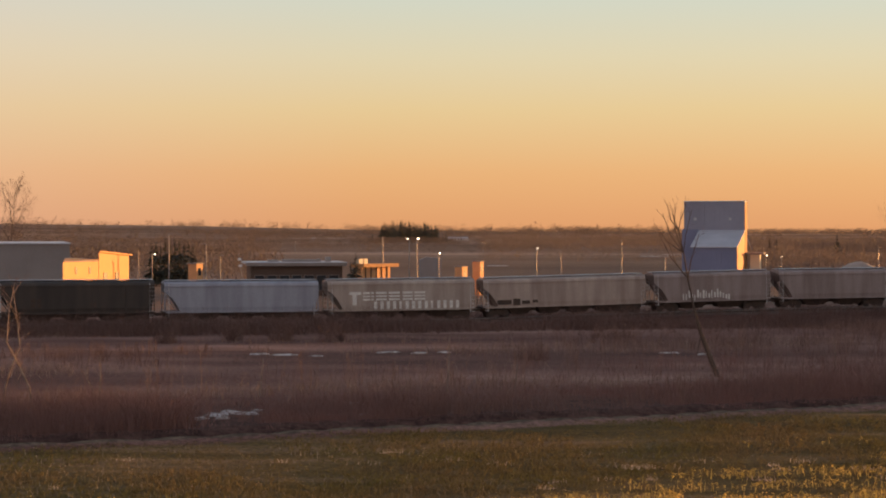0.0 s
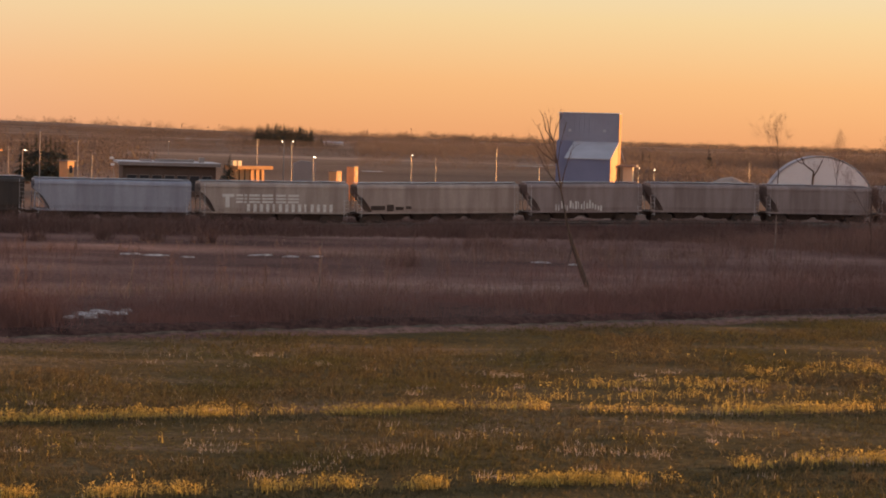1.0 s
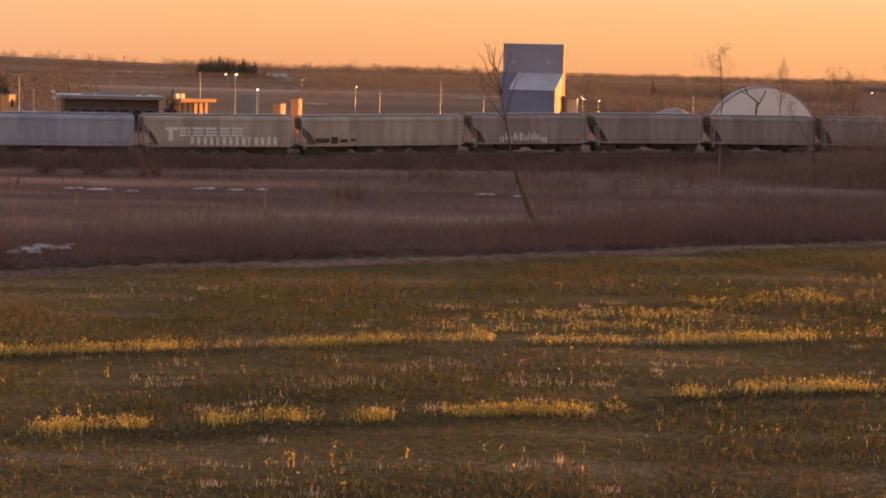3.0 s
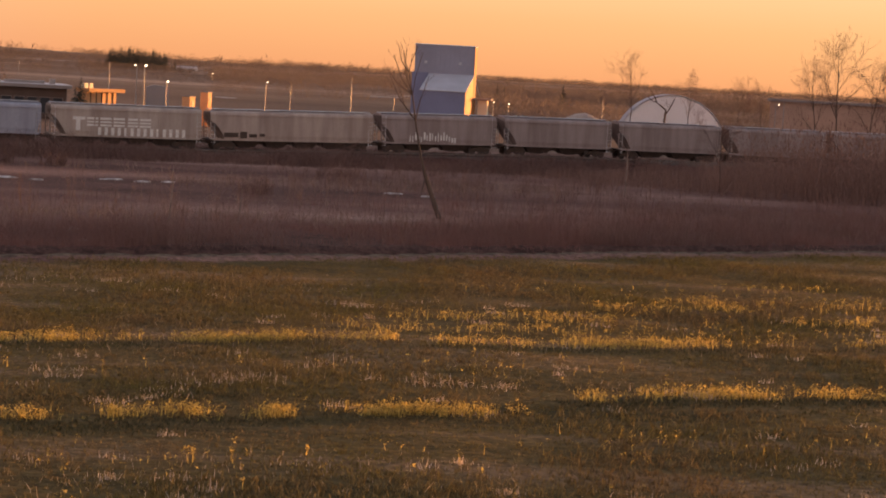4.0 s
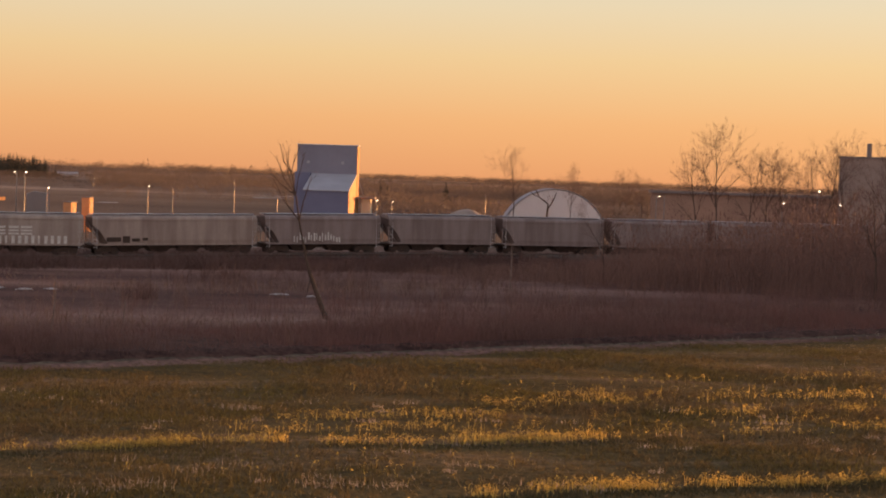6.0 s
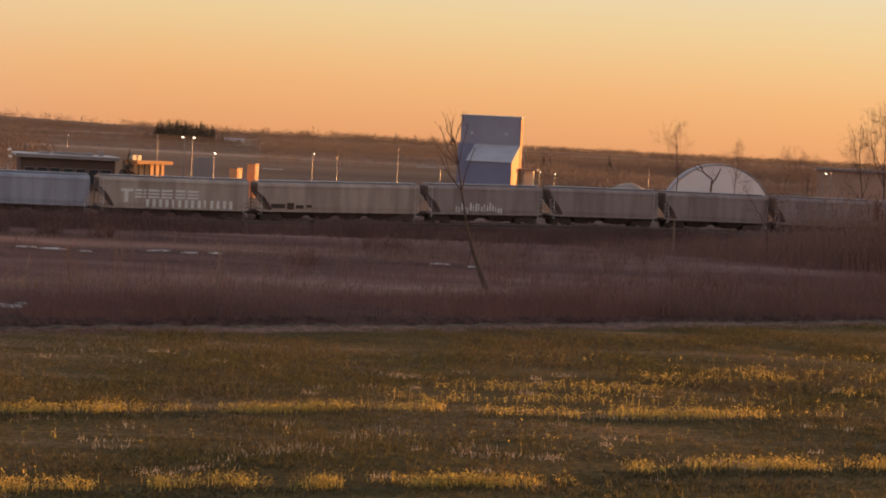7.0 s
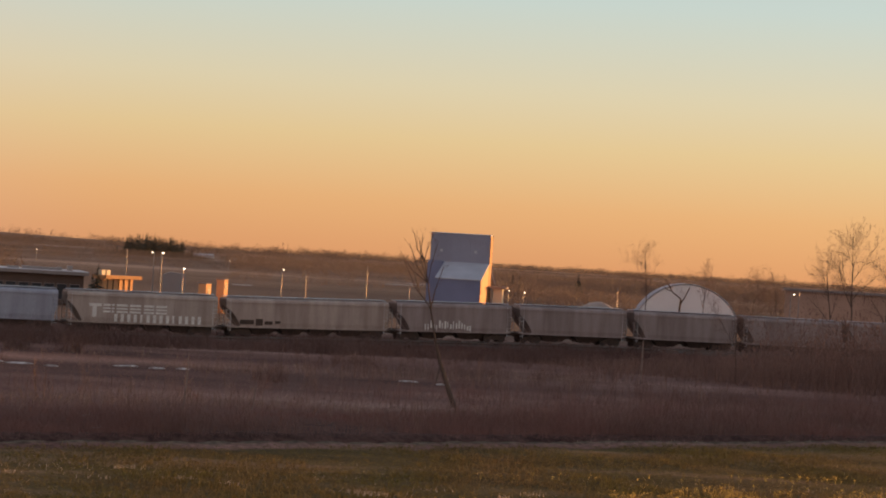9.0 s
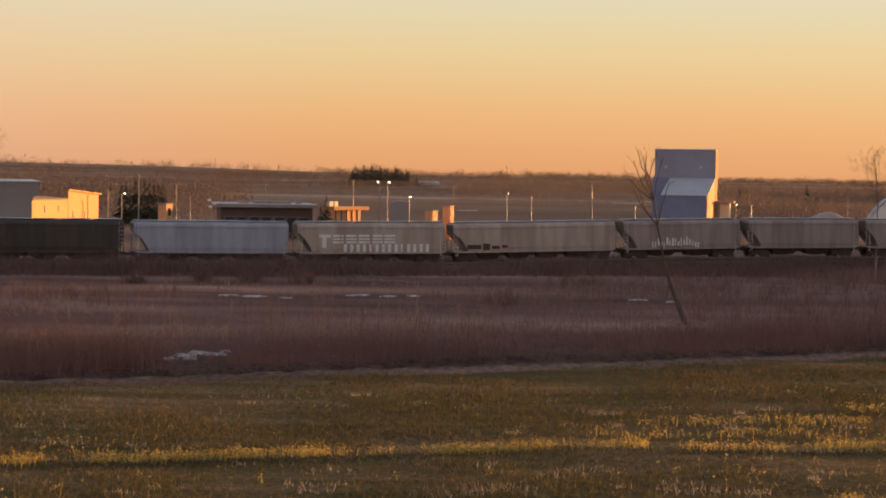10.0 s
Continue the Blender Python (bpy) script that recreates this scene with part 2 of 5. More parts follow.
M_CONCRETE = material("concrete", (0.44, 0.355, 0.30), 0.85, 0, 0.18, 0.15, 3, 0.15)
M_DARK = material("dark_opening", (0.03, 0.028, 0.027), 0.5, 0, 0.2)
M_GLASS = material("window_glass", (0.05, 0.055, 0.06), 0.08, 0, 0.1, 1, 4, 0.0)
M_ROOF = material("roof_membrane", (0.30, 0.26, 0.24), 0.8, 0, 0.2, 0.3, 3)
M_POLE = material("galvanised_pole", (0.30, 0.28, 0.27), 0.45, 0.3, 0.15)
M_LAMP = material("lamp_glow", (1.0, 0.80, 0.55), 0.4, 0, 0, emit=5)
# brighter tone with the sunlight's orange in the colour, for sunlit walls
M_SUN_ORANGE = material("sun_orange_siding", (0.74, 0.38, 0.17), 0.7, 0, 0.15, 0.5, 4)
M_WHEEL = material("wheel_steel", (0.10, 0.08, 0.07), 0.6, 0.5, 0.3)
M_LADDER = material("white_ladder_paint", (0.66, 0.63, 0.60), 0.6, 0, 0.3, 3, 12, 0.1)
M_TRUCK = material("truck_rust_and_underside_shade", (0.09, 0.06, 0.045), 0.85, 0, 0.3)
M_PAINT = material("pale_graffiti_paint", (0.80, 0.77, 0.71), 0.7, 0, 0.2, 2, 12, 0.0)


# ---- helpers for building ----
def part(name, bm, mat, parent=None, label="", smooth=False):
    me = bpy.data.meshes.new(name)
    bm.to_mesh(me)
    bm.free()
    me.materials.append(mat)
    if smooth:
        me.polygons.foreach_set("use_smooth", [True] * len(me.polygons))
    ob = new(name, me)
    ob.parent = parent
    return tagged(ob, label)


def sheet(name, verts, faces, mat, parent=None, label=""):
    """A mesh from numpy arrays of corners and of triangles or quads."""
    verts, faces = np.asarray(verts, np.float32), np.asarray(faces, np.int32)
    k = faces.shape[1]
    me = bpy.data.meshes.new(name)
    me.vertices.add(len(verts))
    me.vertices.foreach_set("co", verts.ravel())
    me.loops.add(faces.size)
    me.loops.foreach_set("vertex_index", faces.ravel())
    me.polygons.add(len(faces))
    me.polygons.foreach_set("loop_start", np.arange(0, faces.size, k, dtype=np.int32))
    me.update(calc_edges=True)
    me.validate()
    me.materials.append(mat)
    ob = new(name, me)
    ob.parent = parent
    return tagged(ob, label)


def root(name, m, label, category, group="", kind=""):
    ob = new(name)
    ob.matrix_basis = m
    return tagged(ob, label, category, group, kind)


def box(bm, x0, x1, y0, y1, z0, z1):
    v = [bm.verts.new(p) for p in ((x0, y0, z0), (x1, y0, z0), (x1, y1, z0), (x0, y1, z0), (x0, y0, z1), (x1, y0, z1), (x1, y1, z1), (x0, y1, z1))]
    for f in ((0, 3, 2, 1), (4, 5, 6, 7), (0, 1, 5, 4), (1, 2, 6, 5), (2, 3, 7, 6), (3, 0, 4, 7)):
        bm.faces.new([v[i] for i in f])
    return v


def boxed(*b, bevel=0.0):
    bm = bmesh.new()
    box(bm, *b)
    if bevel:
        bmesh.ops.bevel(bm, geom=bm.edges[:], offset=bevel, segments=2, affect="EDGES")
    return bm


def prism(profile, a, b, along="y"):
    """A closed outline swept from a to b. along y: outline in (x, z); along x: outline in (y, z)."""
    bm = bmesh.new()
    put = (lambda p, t: (p[0], t, p[1])) if along == "y" else (lambda p, t: (t, p[0], p[1]))
    one, two = [[bm.verts.new(put(p, t)) for p in profile] for t in (a, b)]
    k = len(profile)
    bm.faces.new(one)
    bm.faces.new(two[::-1])
    for i in range(k):
        bm.faces.new((one[i], two[i], two[(i + 1) % k], one[(i + 1) % k]))
    bmesh.ops.recalc_face_normals(bm, faces=bm.faces[:])
    return bm


def tube(bm, a, b, ra, rb, sides=6):
    a, b = Vector(a), Vector(b)
    q = (b - a).to_track_quat("Z", "Y").to_matrix()
    rings = []
    for p, r in ((a, ra), (b, rb)):
        rings.append([bm.verts.new(p + q @ Vector((r * math.cos(t), r * math.sin(t), 0))) for t in (2 * math.pi * i / sides for i in range(sides))])
    for i in range(sides):
        j = (i + 1) % sides
        bm.faces.new((rings[0][i], rings[0][j], rings[1][j], rings[1][i]))
    bm.faces.new(rings[0][::-1])
    bm.faces.new(rings[1])


def tubed(*a, **k):
    bm = bmesh.new()
    tube(bm, *a, **k)
    return bm


def interp(x, table):
    xs, ys = zip(*table)
    return np.interp(x, xs, ys)


def smooth(a, b, x):
    t = np.clip((x - a) / (b - a), 0, 1)
    return t * t * (3 - 2 * t)


SKYLINE = [(-180, 0.1), (-40, 0.4), (-16, 0.34), (-11, 0.29), (-6.6, 0.19), (-1.7, 0.13), (1.5, 0.12), (8, 0.02), (14, 0.0), (40, 0.0), (180, 0.1)]


def rail_z(s):
    """Height of the rail's top at s metres along the railway."""
    return 0.85 + 0.95 * smooth(42, 105, s)


def ground_z(x, y):
    x, y = np.asarray(x, float), np.asarray(y, float)
    r, az = np.hypot(x, y), np.degrees(np.arctan2(x, y))
    far = 10.3 + 3000 * np.tan(np.radians(interp(az, SKYLINE))) - 5
    z = np.interp(r, [0, 480, 800, 1400, 2200], [0, 0, 1.4, 5.0, 9.0])
    z = np.where(r > 2200, 9 + (far - 9) * smooth(2200, 3000, r), z)
    s, d = x * TRACK_U.x + y * TRACK_U.y, x * TRACK_N.x + y * TRACK_N.y - TRACK_D
    bank = (rail_z(s) - 0.45) * (1 - smooth(2.6, 6.5, np.abs(d)))
    e = x * EDGE_N.x + y * EDGE_N.y - EDGE_D
    ditch = -0.75 * np.exp(-((e - 2.6) / 1.1) ** 2) + 0.22 * np.exp(-((e - 0.4) / 0.8) ** 2) + 0.2 * np.exp(-((e - 4.8) / 0.9) ** 2)
    near = np.clip(1 - r / 600, 0, 1)
    bumps = near * (0.075 * np.sin(x * 0.31 + 1.3 * np.sin(y * 0.17)) * np.sin(y * 0.27 + x * 0.05))
    return z + np.maximum(bank, 0) + ditch + bumps


def spot(az, d, z=None):
    p = axis(az) * d
    p.z = float(ground_z(p.x, p.y)) if z is None else z
    return p


def stand(az, d, turn=0.0, z=None):
    """A pose on the ground at a heading and distance; its -y side looks back at the camera, turned by turn degrees."""
    p = spot(az, d, z)
    return pose(p.x, p.y, p.z, 0, 0, -az + turn)


# ---- ground ----
def build_ground():
    rings = np.concatenate([np.linspace(0.0, 40, 10), np.linspace(44, 300, 230), np.geomspace(305, 4800, 70)])
    az = np.radians(np.concatenate([np.linspace(-30, 40, 281), np.linspace(42, 328, 90)]))
    a, r = np.meshgrid(az, rings)
    x, y = r * np.sin(a), r * np.cos(a)
    v = np.stack([x, y, ground_z(x, y)], -1).reshape(-1, 3)
    k, m = len(rings), len(az)
    i, j = np.meshgrid(np.arange(k - 1), np.arange(m), indexing="ij")
    jn = (j + 1) % m
    f = np.stack([i * m + j, (i + 1) * m + j, (i + 1) * m + jn, i * m + jn], -1).reshape(-1, 4)[:, ::-1]
    ob = sheet("ground", v, f, M_GROUND)
    ob.data.polygons.foreach_set("use_smooth", [True] * len(ob.data.polygons))
    return tagged(ob, "stubble field, brown marsh and far fields at sunset", "ground", kind="structure")


build_ground()
rng = np.random.default_rng(7)


def blades(name, base, height, width, lean, mat, label, category, cross=1):
    """Upright tapering blades on the given feet, as one object."""
    n = len(base)
    a = rng.uniform(0, math.tau, n)
    side = np.stack([np.cos(a), np.sin(a), np.zeros(n)], -1) * width[:, None] / 2
    la, lm = rng.uniform(0, math.tau, n), rng.normal(0, 1, n) * lean * height
    top = base + np.stack([np.cos(la) * lm, np.sin(la) * lm, height], -1)
    v = np.stack([base - side, base + side, top], 1).reshape(-1, 3)
    f = np.arange(3 * n).reshape(n, 3)
    ob = sheet(name, v, f, mat)
    return tagged(ob, label, category, kind="stuff")


def scatter(n, az0, az1, r0, r1):
    az, r = np.radians(rng.uniform(az0, az1, n)), np.sqrt(rng.uniform(r0 * r0, r1 * r1, n))
    return np.stack([r * np.sin(az), r * np.cos(az)], -1)


def grounded(p, sink=0.02):
    return np.column_stack([p, ground_z(p[:, 0], p[:, 1]) - sink])


def lumps(p, scale, seed):
    """Smooth patchiness between 0 and 1."""
    g = np.random.default_rng(seed)
    v = np.zeros(len(p))
    for k in range(14):
        w = g.normal(0, 1 / scale, 2)
        v += np.sin(p @ w + g.uniform(0, math.tau))
    return 1 / (1 + np.exp(-1.0 * v))


# ---- field plants ----
def build_field():
    p = scatter(170000, -18, 27, 42, 150)
    p = p[(p @ np.array(EDGE_N[:2])) < EDGE_D - 0.6]
    big = lumps(p, 4, 3)
    p = p[rng.uniform(0, 1, len(p)) < 0.45 + 0.55 * big]
    tall = 0.6 + 0.9 * lumps(p, 2.5, 31)
    p, tall = np.repeat(p, 6, 0) + rng.normal(0, 0.11, (len(p) * 6, 2)), np.repeat(tall, 6)
    h = (rng.gamma(5, 0.018, len(p)) + 0.02) * tall
    blades("field_grass", grounded(p), h, rng.uniform(0.02, 0.06, len(p)), 0.8, M_GRASS, "low green and brown grass covering the field", "grass")
    p = scatter(48000, -18, 27, 42, 150)
    p = p[(p @ np.array(EDGE_N[:2])) < EDGE_D + 0.8]
    p = p[rng.uniform(0, 1, len(p)) < lumps(p, 6, 9) ** 1.5]
    h = rng.gamma(4, 0.05, len(p)) + 0.05
    blades("dry_stubble", grounded(p), h * 0.6, rng.uniform(0.012, 0.03, len(p)), 0.5, M_STRAW, "dry pale straw stalks standing in the field", "straw")
    rows = []
    for d, n, spread, u0, u1, power, bend in (
        (69.9, 7500, 0.34, -40, 30, 0.03, 0), (68.9, 5200, 0.42, 31, 75, 0.3, 0.06), (54.9, 6000, 0.26, -40, 19, 0.03, 0), (54.4, 1700, 0.26, 17, 28, 0.1, 0), (56.9, 3200, 0.4, 31, 60, 0.3, 0.1),
        (72.8, 2400, 0.7, 29, 75, 0.8, 0.1), (76.5, 2200, 0.7, 30, 75, 0.9, 0.1), (80.2, 1700, 0.8, 44, 80, 0.8, 0.05), (84.3, 1100, 0.75, 48, 90, 0.8, 0.1), (87.0, 600, 0.8, 40, 90, 1.2, 0), (73.5, 700, 1.2, -30, 40, 2.0, 0), (62.5, 600, 1.6, -30, 40, 2.0, 0),
        (57.2, 900, 0.5, -30, 14, 1.2, 0), (54.0, 250, 0.5, 40, 60, 1.0, 0.17), (42.5, 1200, 0.5, -40, 75, 1.2, 0), (48.0, 500, 1.5, -30, 40, 2.0, 0),
    ):
        u = rng.uniform(u0, u1, n)
        q = np.outer(u, [ROW_N.y, -ROW_N.x]) + np.outer(d - bend * np.maximum(u - 33, 0) + rng.normal(0, spread, n) + 0.4 * np.sin(u * 0.11), [ROW_N.x, ROW_N.y])
        rows.append(q[rng.uniform(0, 1, n) < lumps(q, 4, int(d)) ** power * lumps(q, 0.7, int(d) + 1)])
    # bands of dark leaves beside the rows, put there as the rows' shade
    band = []
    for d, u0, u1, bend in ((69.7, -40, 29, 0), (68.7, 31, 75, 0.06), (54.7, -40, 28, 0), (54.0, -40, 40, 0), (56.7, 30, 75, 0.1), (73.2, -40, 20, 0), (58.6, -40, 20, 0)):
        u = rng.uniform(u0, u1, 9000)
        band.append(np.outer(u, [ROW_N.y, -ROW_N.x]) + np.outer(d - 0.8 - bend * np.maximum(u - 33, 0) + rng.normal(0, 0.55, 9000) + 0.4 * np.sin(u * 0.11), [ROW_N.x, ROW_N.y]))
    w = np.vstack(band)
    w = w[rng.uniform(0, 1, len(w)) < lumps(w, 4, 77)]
    blades("row_shade_leaves", grounded(w), rng.uniform(0.06, 0.16, len(w)), rng.uniform(0.04, 0.08, len(w)), 0.7, M_ROWSHADE, "dark green leaves beside the crop rows, standing in for their shade", "crop rows")
    q = np.vstack(rows)
    q = q[(q @ np.array(EDGE_N[:2])) < EDGE_D - 2]
    k = len(q)
    b, h = grounded(q), rng.gamma(6, 0.033, k) + 0.04
    head = b + np.column_stack([rng.normal(0, 0.03, (k, 2)), h])
    side = rng.normal(0, 0.012, (k, 3)) * [1, 1, 0]
    stems = np.stack([b - side, b + side, head], 1).reshape(-1, 3)
    per = 6
    c = np.repeat(head, per, 0) + rng.normal(0, 1, (k * per, 3)) * [0.055, 0.055, 0.045]
    d = rng.normal(0, 1, (3, k * per, 3)) * rng.uniform(0.010, 0.034, (k * per, 1))
    leaves = np.stack([c + d[0], c + d[1], c + d[2]], 1).reshape(-1, 3)
    v = np.vstack([stems, leaves])
    tagged(sheet("volunteer_plants", v, np.arange(len(v)).reshape(-1, 3), M_YELLOW), "rows of yellow-green leafy plants in the field", "crop rows", kind="stuff")


def build_weeds():
    """Pale dry weeds in loose clumps."""
    g = random.Random(17)
    where = [(2.15, 87, 130, 0.4), (1.7, 87.5, 60, 0.3), (-1.4, 64, 150, 0.5), (-0.9, 65, 80, 0.4), (4.9, 66, 70, 0.3), (12.3, 66.5, 90, 0.35), (12.0, 67, 50, 0.3)]
    where += [(g.uniform(-15, 24), g.uniform(45, 92), g.randrange(14, 40), g.uniform(0.1, 0.3)) for _ in range(120)]
    feet = []
    for az, d, n, spread in where:
        o = spot(az, d)
        feet.append(np.array([o.x, o.y]) + rng.normal(0, spread, (n, 2)) * [1.6, 1.0])
    p = np.vstack(feet)
    blades("dry_weeds", grounded(p), rng.uniform(0.08, 0.28, len(p)), rng.uniform(0.014, 0.035, len(p)), 0.4, M_WEED, "pale dry weeds in loose clumps on the field", "weeds")


# ---- brush ----
def twig_shrubs(name, feet, height, stems, mat, label, thick=0.03, spread=0.35, loose=0.35, side=3):
    """Many-stemmed leafless shrubs: each stem a kinked sliver with side twigs."""
    n = len(feet)
    k = n * stems
    f = np.repeat(feet, stems, 0) + np.column_stack([rng.normal(0, loose, (k, 2)), np.zeros(k)])
    hh = np.repeat(height, stems) * rng.uniform(0.45, 1.0, k)
    a, tilt = rng.uniform(0, math.tau, k), np.abs(rng.normal(0, spread, k))
    d = np.stack([np.cos(a) * tilt, np.sin(a) * tilt, np.ones(k)], -1)
    top = f + d * hh[:, None]
    sa = rng.uniform(0, math.tau, k)
    w = np.stack([np.cos(sa), np.sin(sa), np.zeros(k)], -1) * thick * rng.uniform(0.5, 1.2, k)[:, None] / 2
    vs = [np.stack([f - w, f + w, top], 1).reshape(-1, 3)]
    for _ in range(side):
        t = rng.uniform(0.25, 0.9, k)[:, None]
        o = f + (top - f) * t
        ta = rng.uniform(0, math.tau, k)
        ln = (hh * rng.uniform(0.15, 0.4, k))[:, None]
        e = o + np.stack([np.cos(ta) * 0.75, np.sin(ta) * 0.75, rng.uniform(0.2, 0.9, k)], -1) * ln
        vs.append(np.stack([o - w * 0.5, o + w * 0.5, e], 1).reshape(-1, 3))
    v = np.vstack(vs)
    ob = sheet(name, v, np.arange(len(v)).reshape(-1, 3), mat)
    return tagged(ob, label, "brush", kind="stuff")


def between(n, az0, az1, e0, e1):
    """Feet between two distances from the field's edge."""
    az = np.radians(rng.uniform(az0, az1, n))
    e = rng.uniform(e0, e1, n)
    c = np.sin(az) * EDGE_N.x + np.cos(az) * EDGE_N.y
    r = (EDGE_D + e) / c
    return np.stack([r * np.sin(az), r * np.cos(az)], -1)


def track_side(p):
    return p @ np.array(TRACK_N[:2]) - TRACK_D


def build_brush():
    p = np.vstack([between(5200, -20, 30, 4.2, 40), between(3400, -20, 30, 4.0, 19)])
    p = p[(track_side(p) < -12) & (rng.uniform(0, 1, len(p)) < 0.25 + lumps(p, 9, 21))]
    e = p @ np.array(EDGE_N[:2]) - EDGE_D
    p = p[rng.uniform(0, 1, len(p)) < np.interp(e, [4, 8, 22, 40], [1, 1, 0.55, 0.25])]
    deg, far = np.degrees(np.arctan2(p[:, 0], p[:, 1])), np.hypot(p[:, 0], p[:, 1])
    clear = (deg > -10.9) & (deg < -8.8) & (far < 117)
    p = p[~clear | (rng.uniform(0, 1, len(p)) < 0.1)]
    twig_shrubs("red_willow_brush", grounded(p), rng.uniform(0.7, 1.7, len(p)) * (0.35 + 1.3 * lumps(p, 5, 91)), 16, M_BRUSH, "leafless reddish willow brush beyond the field", 0.026, 0.5, 0.6, 3)
    q = between(4500, -20, 30, 10, 130)
    q = q[(track_side(q) < -7) & (rng.uniform(0, 1, len(q)) < lumps(q, 14, 5) ** 2.0)]
    twig_shrubs("dark_brush", grounded(q), rng.uniform(0.8, 2.0, len(q)), 14, M_DARKTWIG, "dark leafless scrub on the marsh", 0.035, 0.35)
    y = between(800, -20, 30, 5, 60)
    y = y[(track_side(y) < -12) & (rng.uniform(0, 1, len(y)) < lumps(y, 12, 71))]
    twig_shrubs("marsh_saplings", grounded(y), rng.uniform(1.4, 3.3, len(y)), 5, M_MIDTWIG, "thin wispy leafless saplings on the marsh", 0.05, 0.22, 0.5, 9)
    s = rng.uniform(-60, 215, 3000)
    t = np.outer(s, TRACK_U[:2]) + np.outer(TRACK_D - rng.uniform(4.2, 12, 3000), TRACK_N[:2])
    twig_shrubs("bank_scrub", grounded(t), rng.uniform(1.0, 2.5, len(t)) * (0.6 + 0.6 * lumps(t, 7, 43)), 16, M_DARKTWIG, "low dark scrub along the railway bank", 0.045, 0.6, 0.6, 4)
    s = rng.uniform(-60, 215, 1500)
    t = np.outer(s, TRACK_U[:2]) + np.outer(TRACK_D - rng.uniform(2.7, 4.4, 1500), TRACK_N[:2])
    t = t[rng.uniform(0, 1, len(t)) < 0.35 + lumps(t, 9, 47)]
    twig_shrubs("bank_scrub", grounded(t), rng.uniform(0.7, 1.5, len(t)), 16, M_DARKTWIG, "low dark scrub on the railway shoulder", 0.045, 0.6, 0.5, 4)
    # scrub added behind the track so that the gaps under the cars look dark
    s = rng.uniform(-75, 215, 2000)
    t = np.outer(s, TRACK_U[:2]) + np.outer(TRACK_D + rng.uniform(4.0, 10, 2000), TRACK_N[:2])
    twig_shrubs("bank_scrub", grounded(t), rng.uniform(1.2, 2.0, len(t)), 16, M_DARKTWIG, "low dark scrub added behind the track to darken gaps under cars", 0.06, 0.4)
    r = between(90000, -20, 30, 7, 130)
    streaks = r @ np.array([[TRACK_U.x * 0.45, TRACK_N.x], [TRACK_U.y * 0.45, TRACK_N.y]])
    r = r[(track_side(r) < -6) & (rng.uniform(0, 1, len(r)) < lumps(streaks, 6, 33) ** 3)]
    blades("marsh_reeds", grounded(r), rng.uniform(0.2, 0.8, len(r)), rng.uniform(0.02, 0.06, len(r)), 0.6, M_REED, "dry pale reeds and grass on the marsh", "reeds")
    # thicket beside the railway, growing taller away from the open marsh
    az = np.radians(rng.uniform(6.5, 50, 15000))
    d = rng.uniform(-150, -8, 15000)
    c = np.sin(az) * TRACK_N.x + np.cos(az) * TRACK_N.y
    rr = (TRACK_D + d) / c
    w = np.stack([rr * np.sin(az), rr * np.cos(az)], -1)
    w = w[((w @ np.array(EDGE_N[:2])) > EDGE_D + 9)]
    deg = np.degrees(np.arctan2(w[:, 0], w[:, 1]))
    # past heading 26 it is unseen, filled in and raised to shade the marsh
    w = w[track_side(w) > np.interp(np.degrees(np.arctan2(w[:, 0], w[:, 1])), [6.5, 8.5, 13, 18, 22, 24, 26, 30], [-14, -24, -40, -52, -60, -72, -110, -150])]
    deg = np.degrees(np.arctan2(w[:, 0], w[:, 1]))
    h = np.interp(deg, [6.5, 8.5, 11, 13, 16, 20, 24, 40], [1.4, 2.6, 4.6, 7.2, 9.8, 11, 12, 17]) * rng.uniform(0.5, 1.0, len(w)) * (0.7 + 0.4 * lumps(w, 9, 61))
    some = rng.uniform(0, 1, len(w)) < np.interp(deg, [8.5, 14, 20], [0.15, 0.5, 0.65])
    tagged(crowns("thicket", grounded(w[some]), h[some], M_MIDTWIG, "dense leafless brown thicket beside the railway", 110, 0.34, 0.42), category="brush")
    twig_shrubs("thicket", grounded(w[~some]), h[~some] * 0.8, 16, M_MIDTWIG, "dense dark leafless thicket beside the railway", 0.06, 0.38, 1.1, 5)
    # out-of-view thicket added to keep the sun off the marsh bushes
    s = rng.uniform(210, 430, 2600)
    t = np.outer(s, TRACK_U[:2]) + np.outer(TRACK_D + rng.uniform(6, 75, 2600), TRACK_N[:2])
    twig_shrubs("thicket", grounded(t), rng.uniform(9, 15, len(t)), 8, M_MIDTWIG, "unseen leafless thicket behind the railway, added to shade the marsh", 0.24, 0.35, 1.3, 3)
    # unseen thicket added along the ditch towards the sun, to shade the marsh
    u, e = rng.uniform(150, 420, 5200), rng.uniform(5, 75, 5200)
    v = np.outer(u, [EDGE_N.y, -EDGE_N.x]) + np.outer(EDGE_D + e, EDGE_N[:2])
    v = v[np.degrees(np.arctan2(v[:, 0], v[:, 1])) > 28]
    twig_shrubs("thicket", grounded(v), rng.uniform(7, 13, len(v)), 8, M_MIDTWIG, "unseen leafless thicket along the ditch, added to shade the marsh", 0.24, 0.35, 1.3, 3)


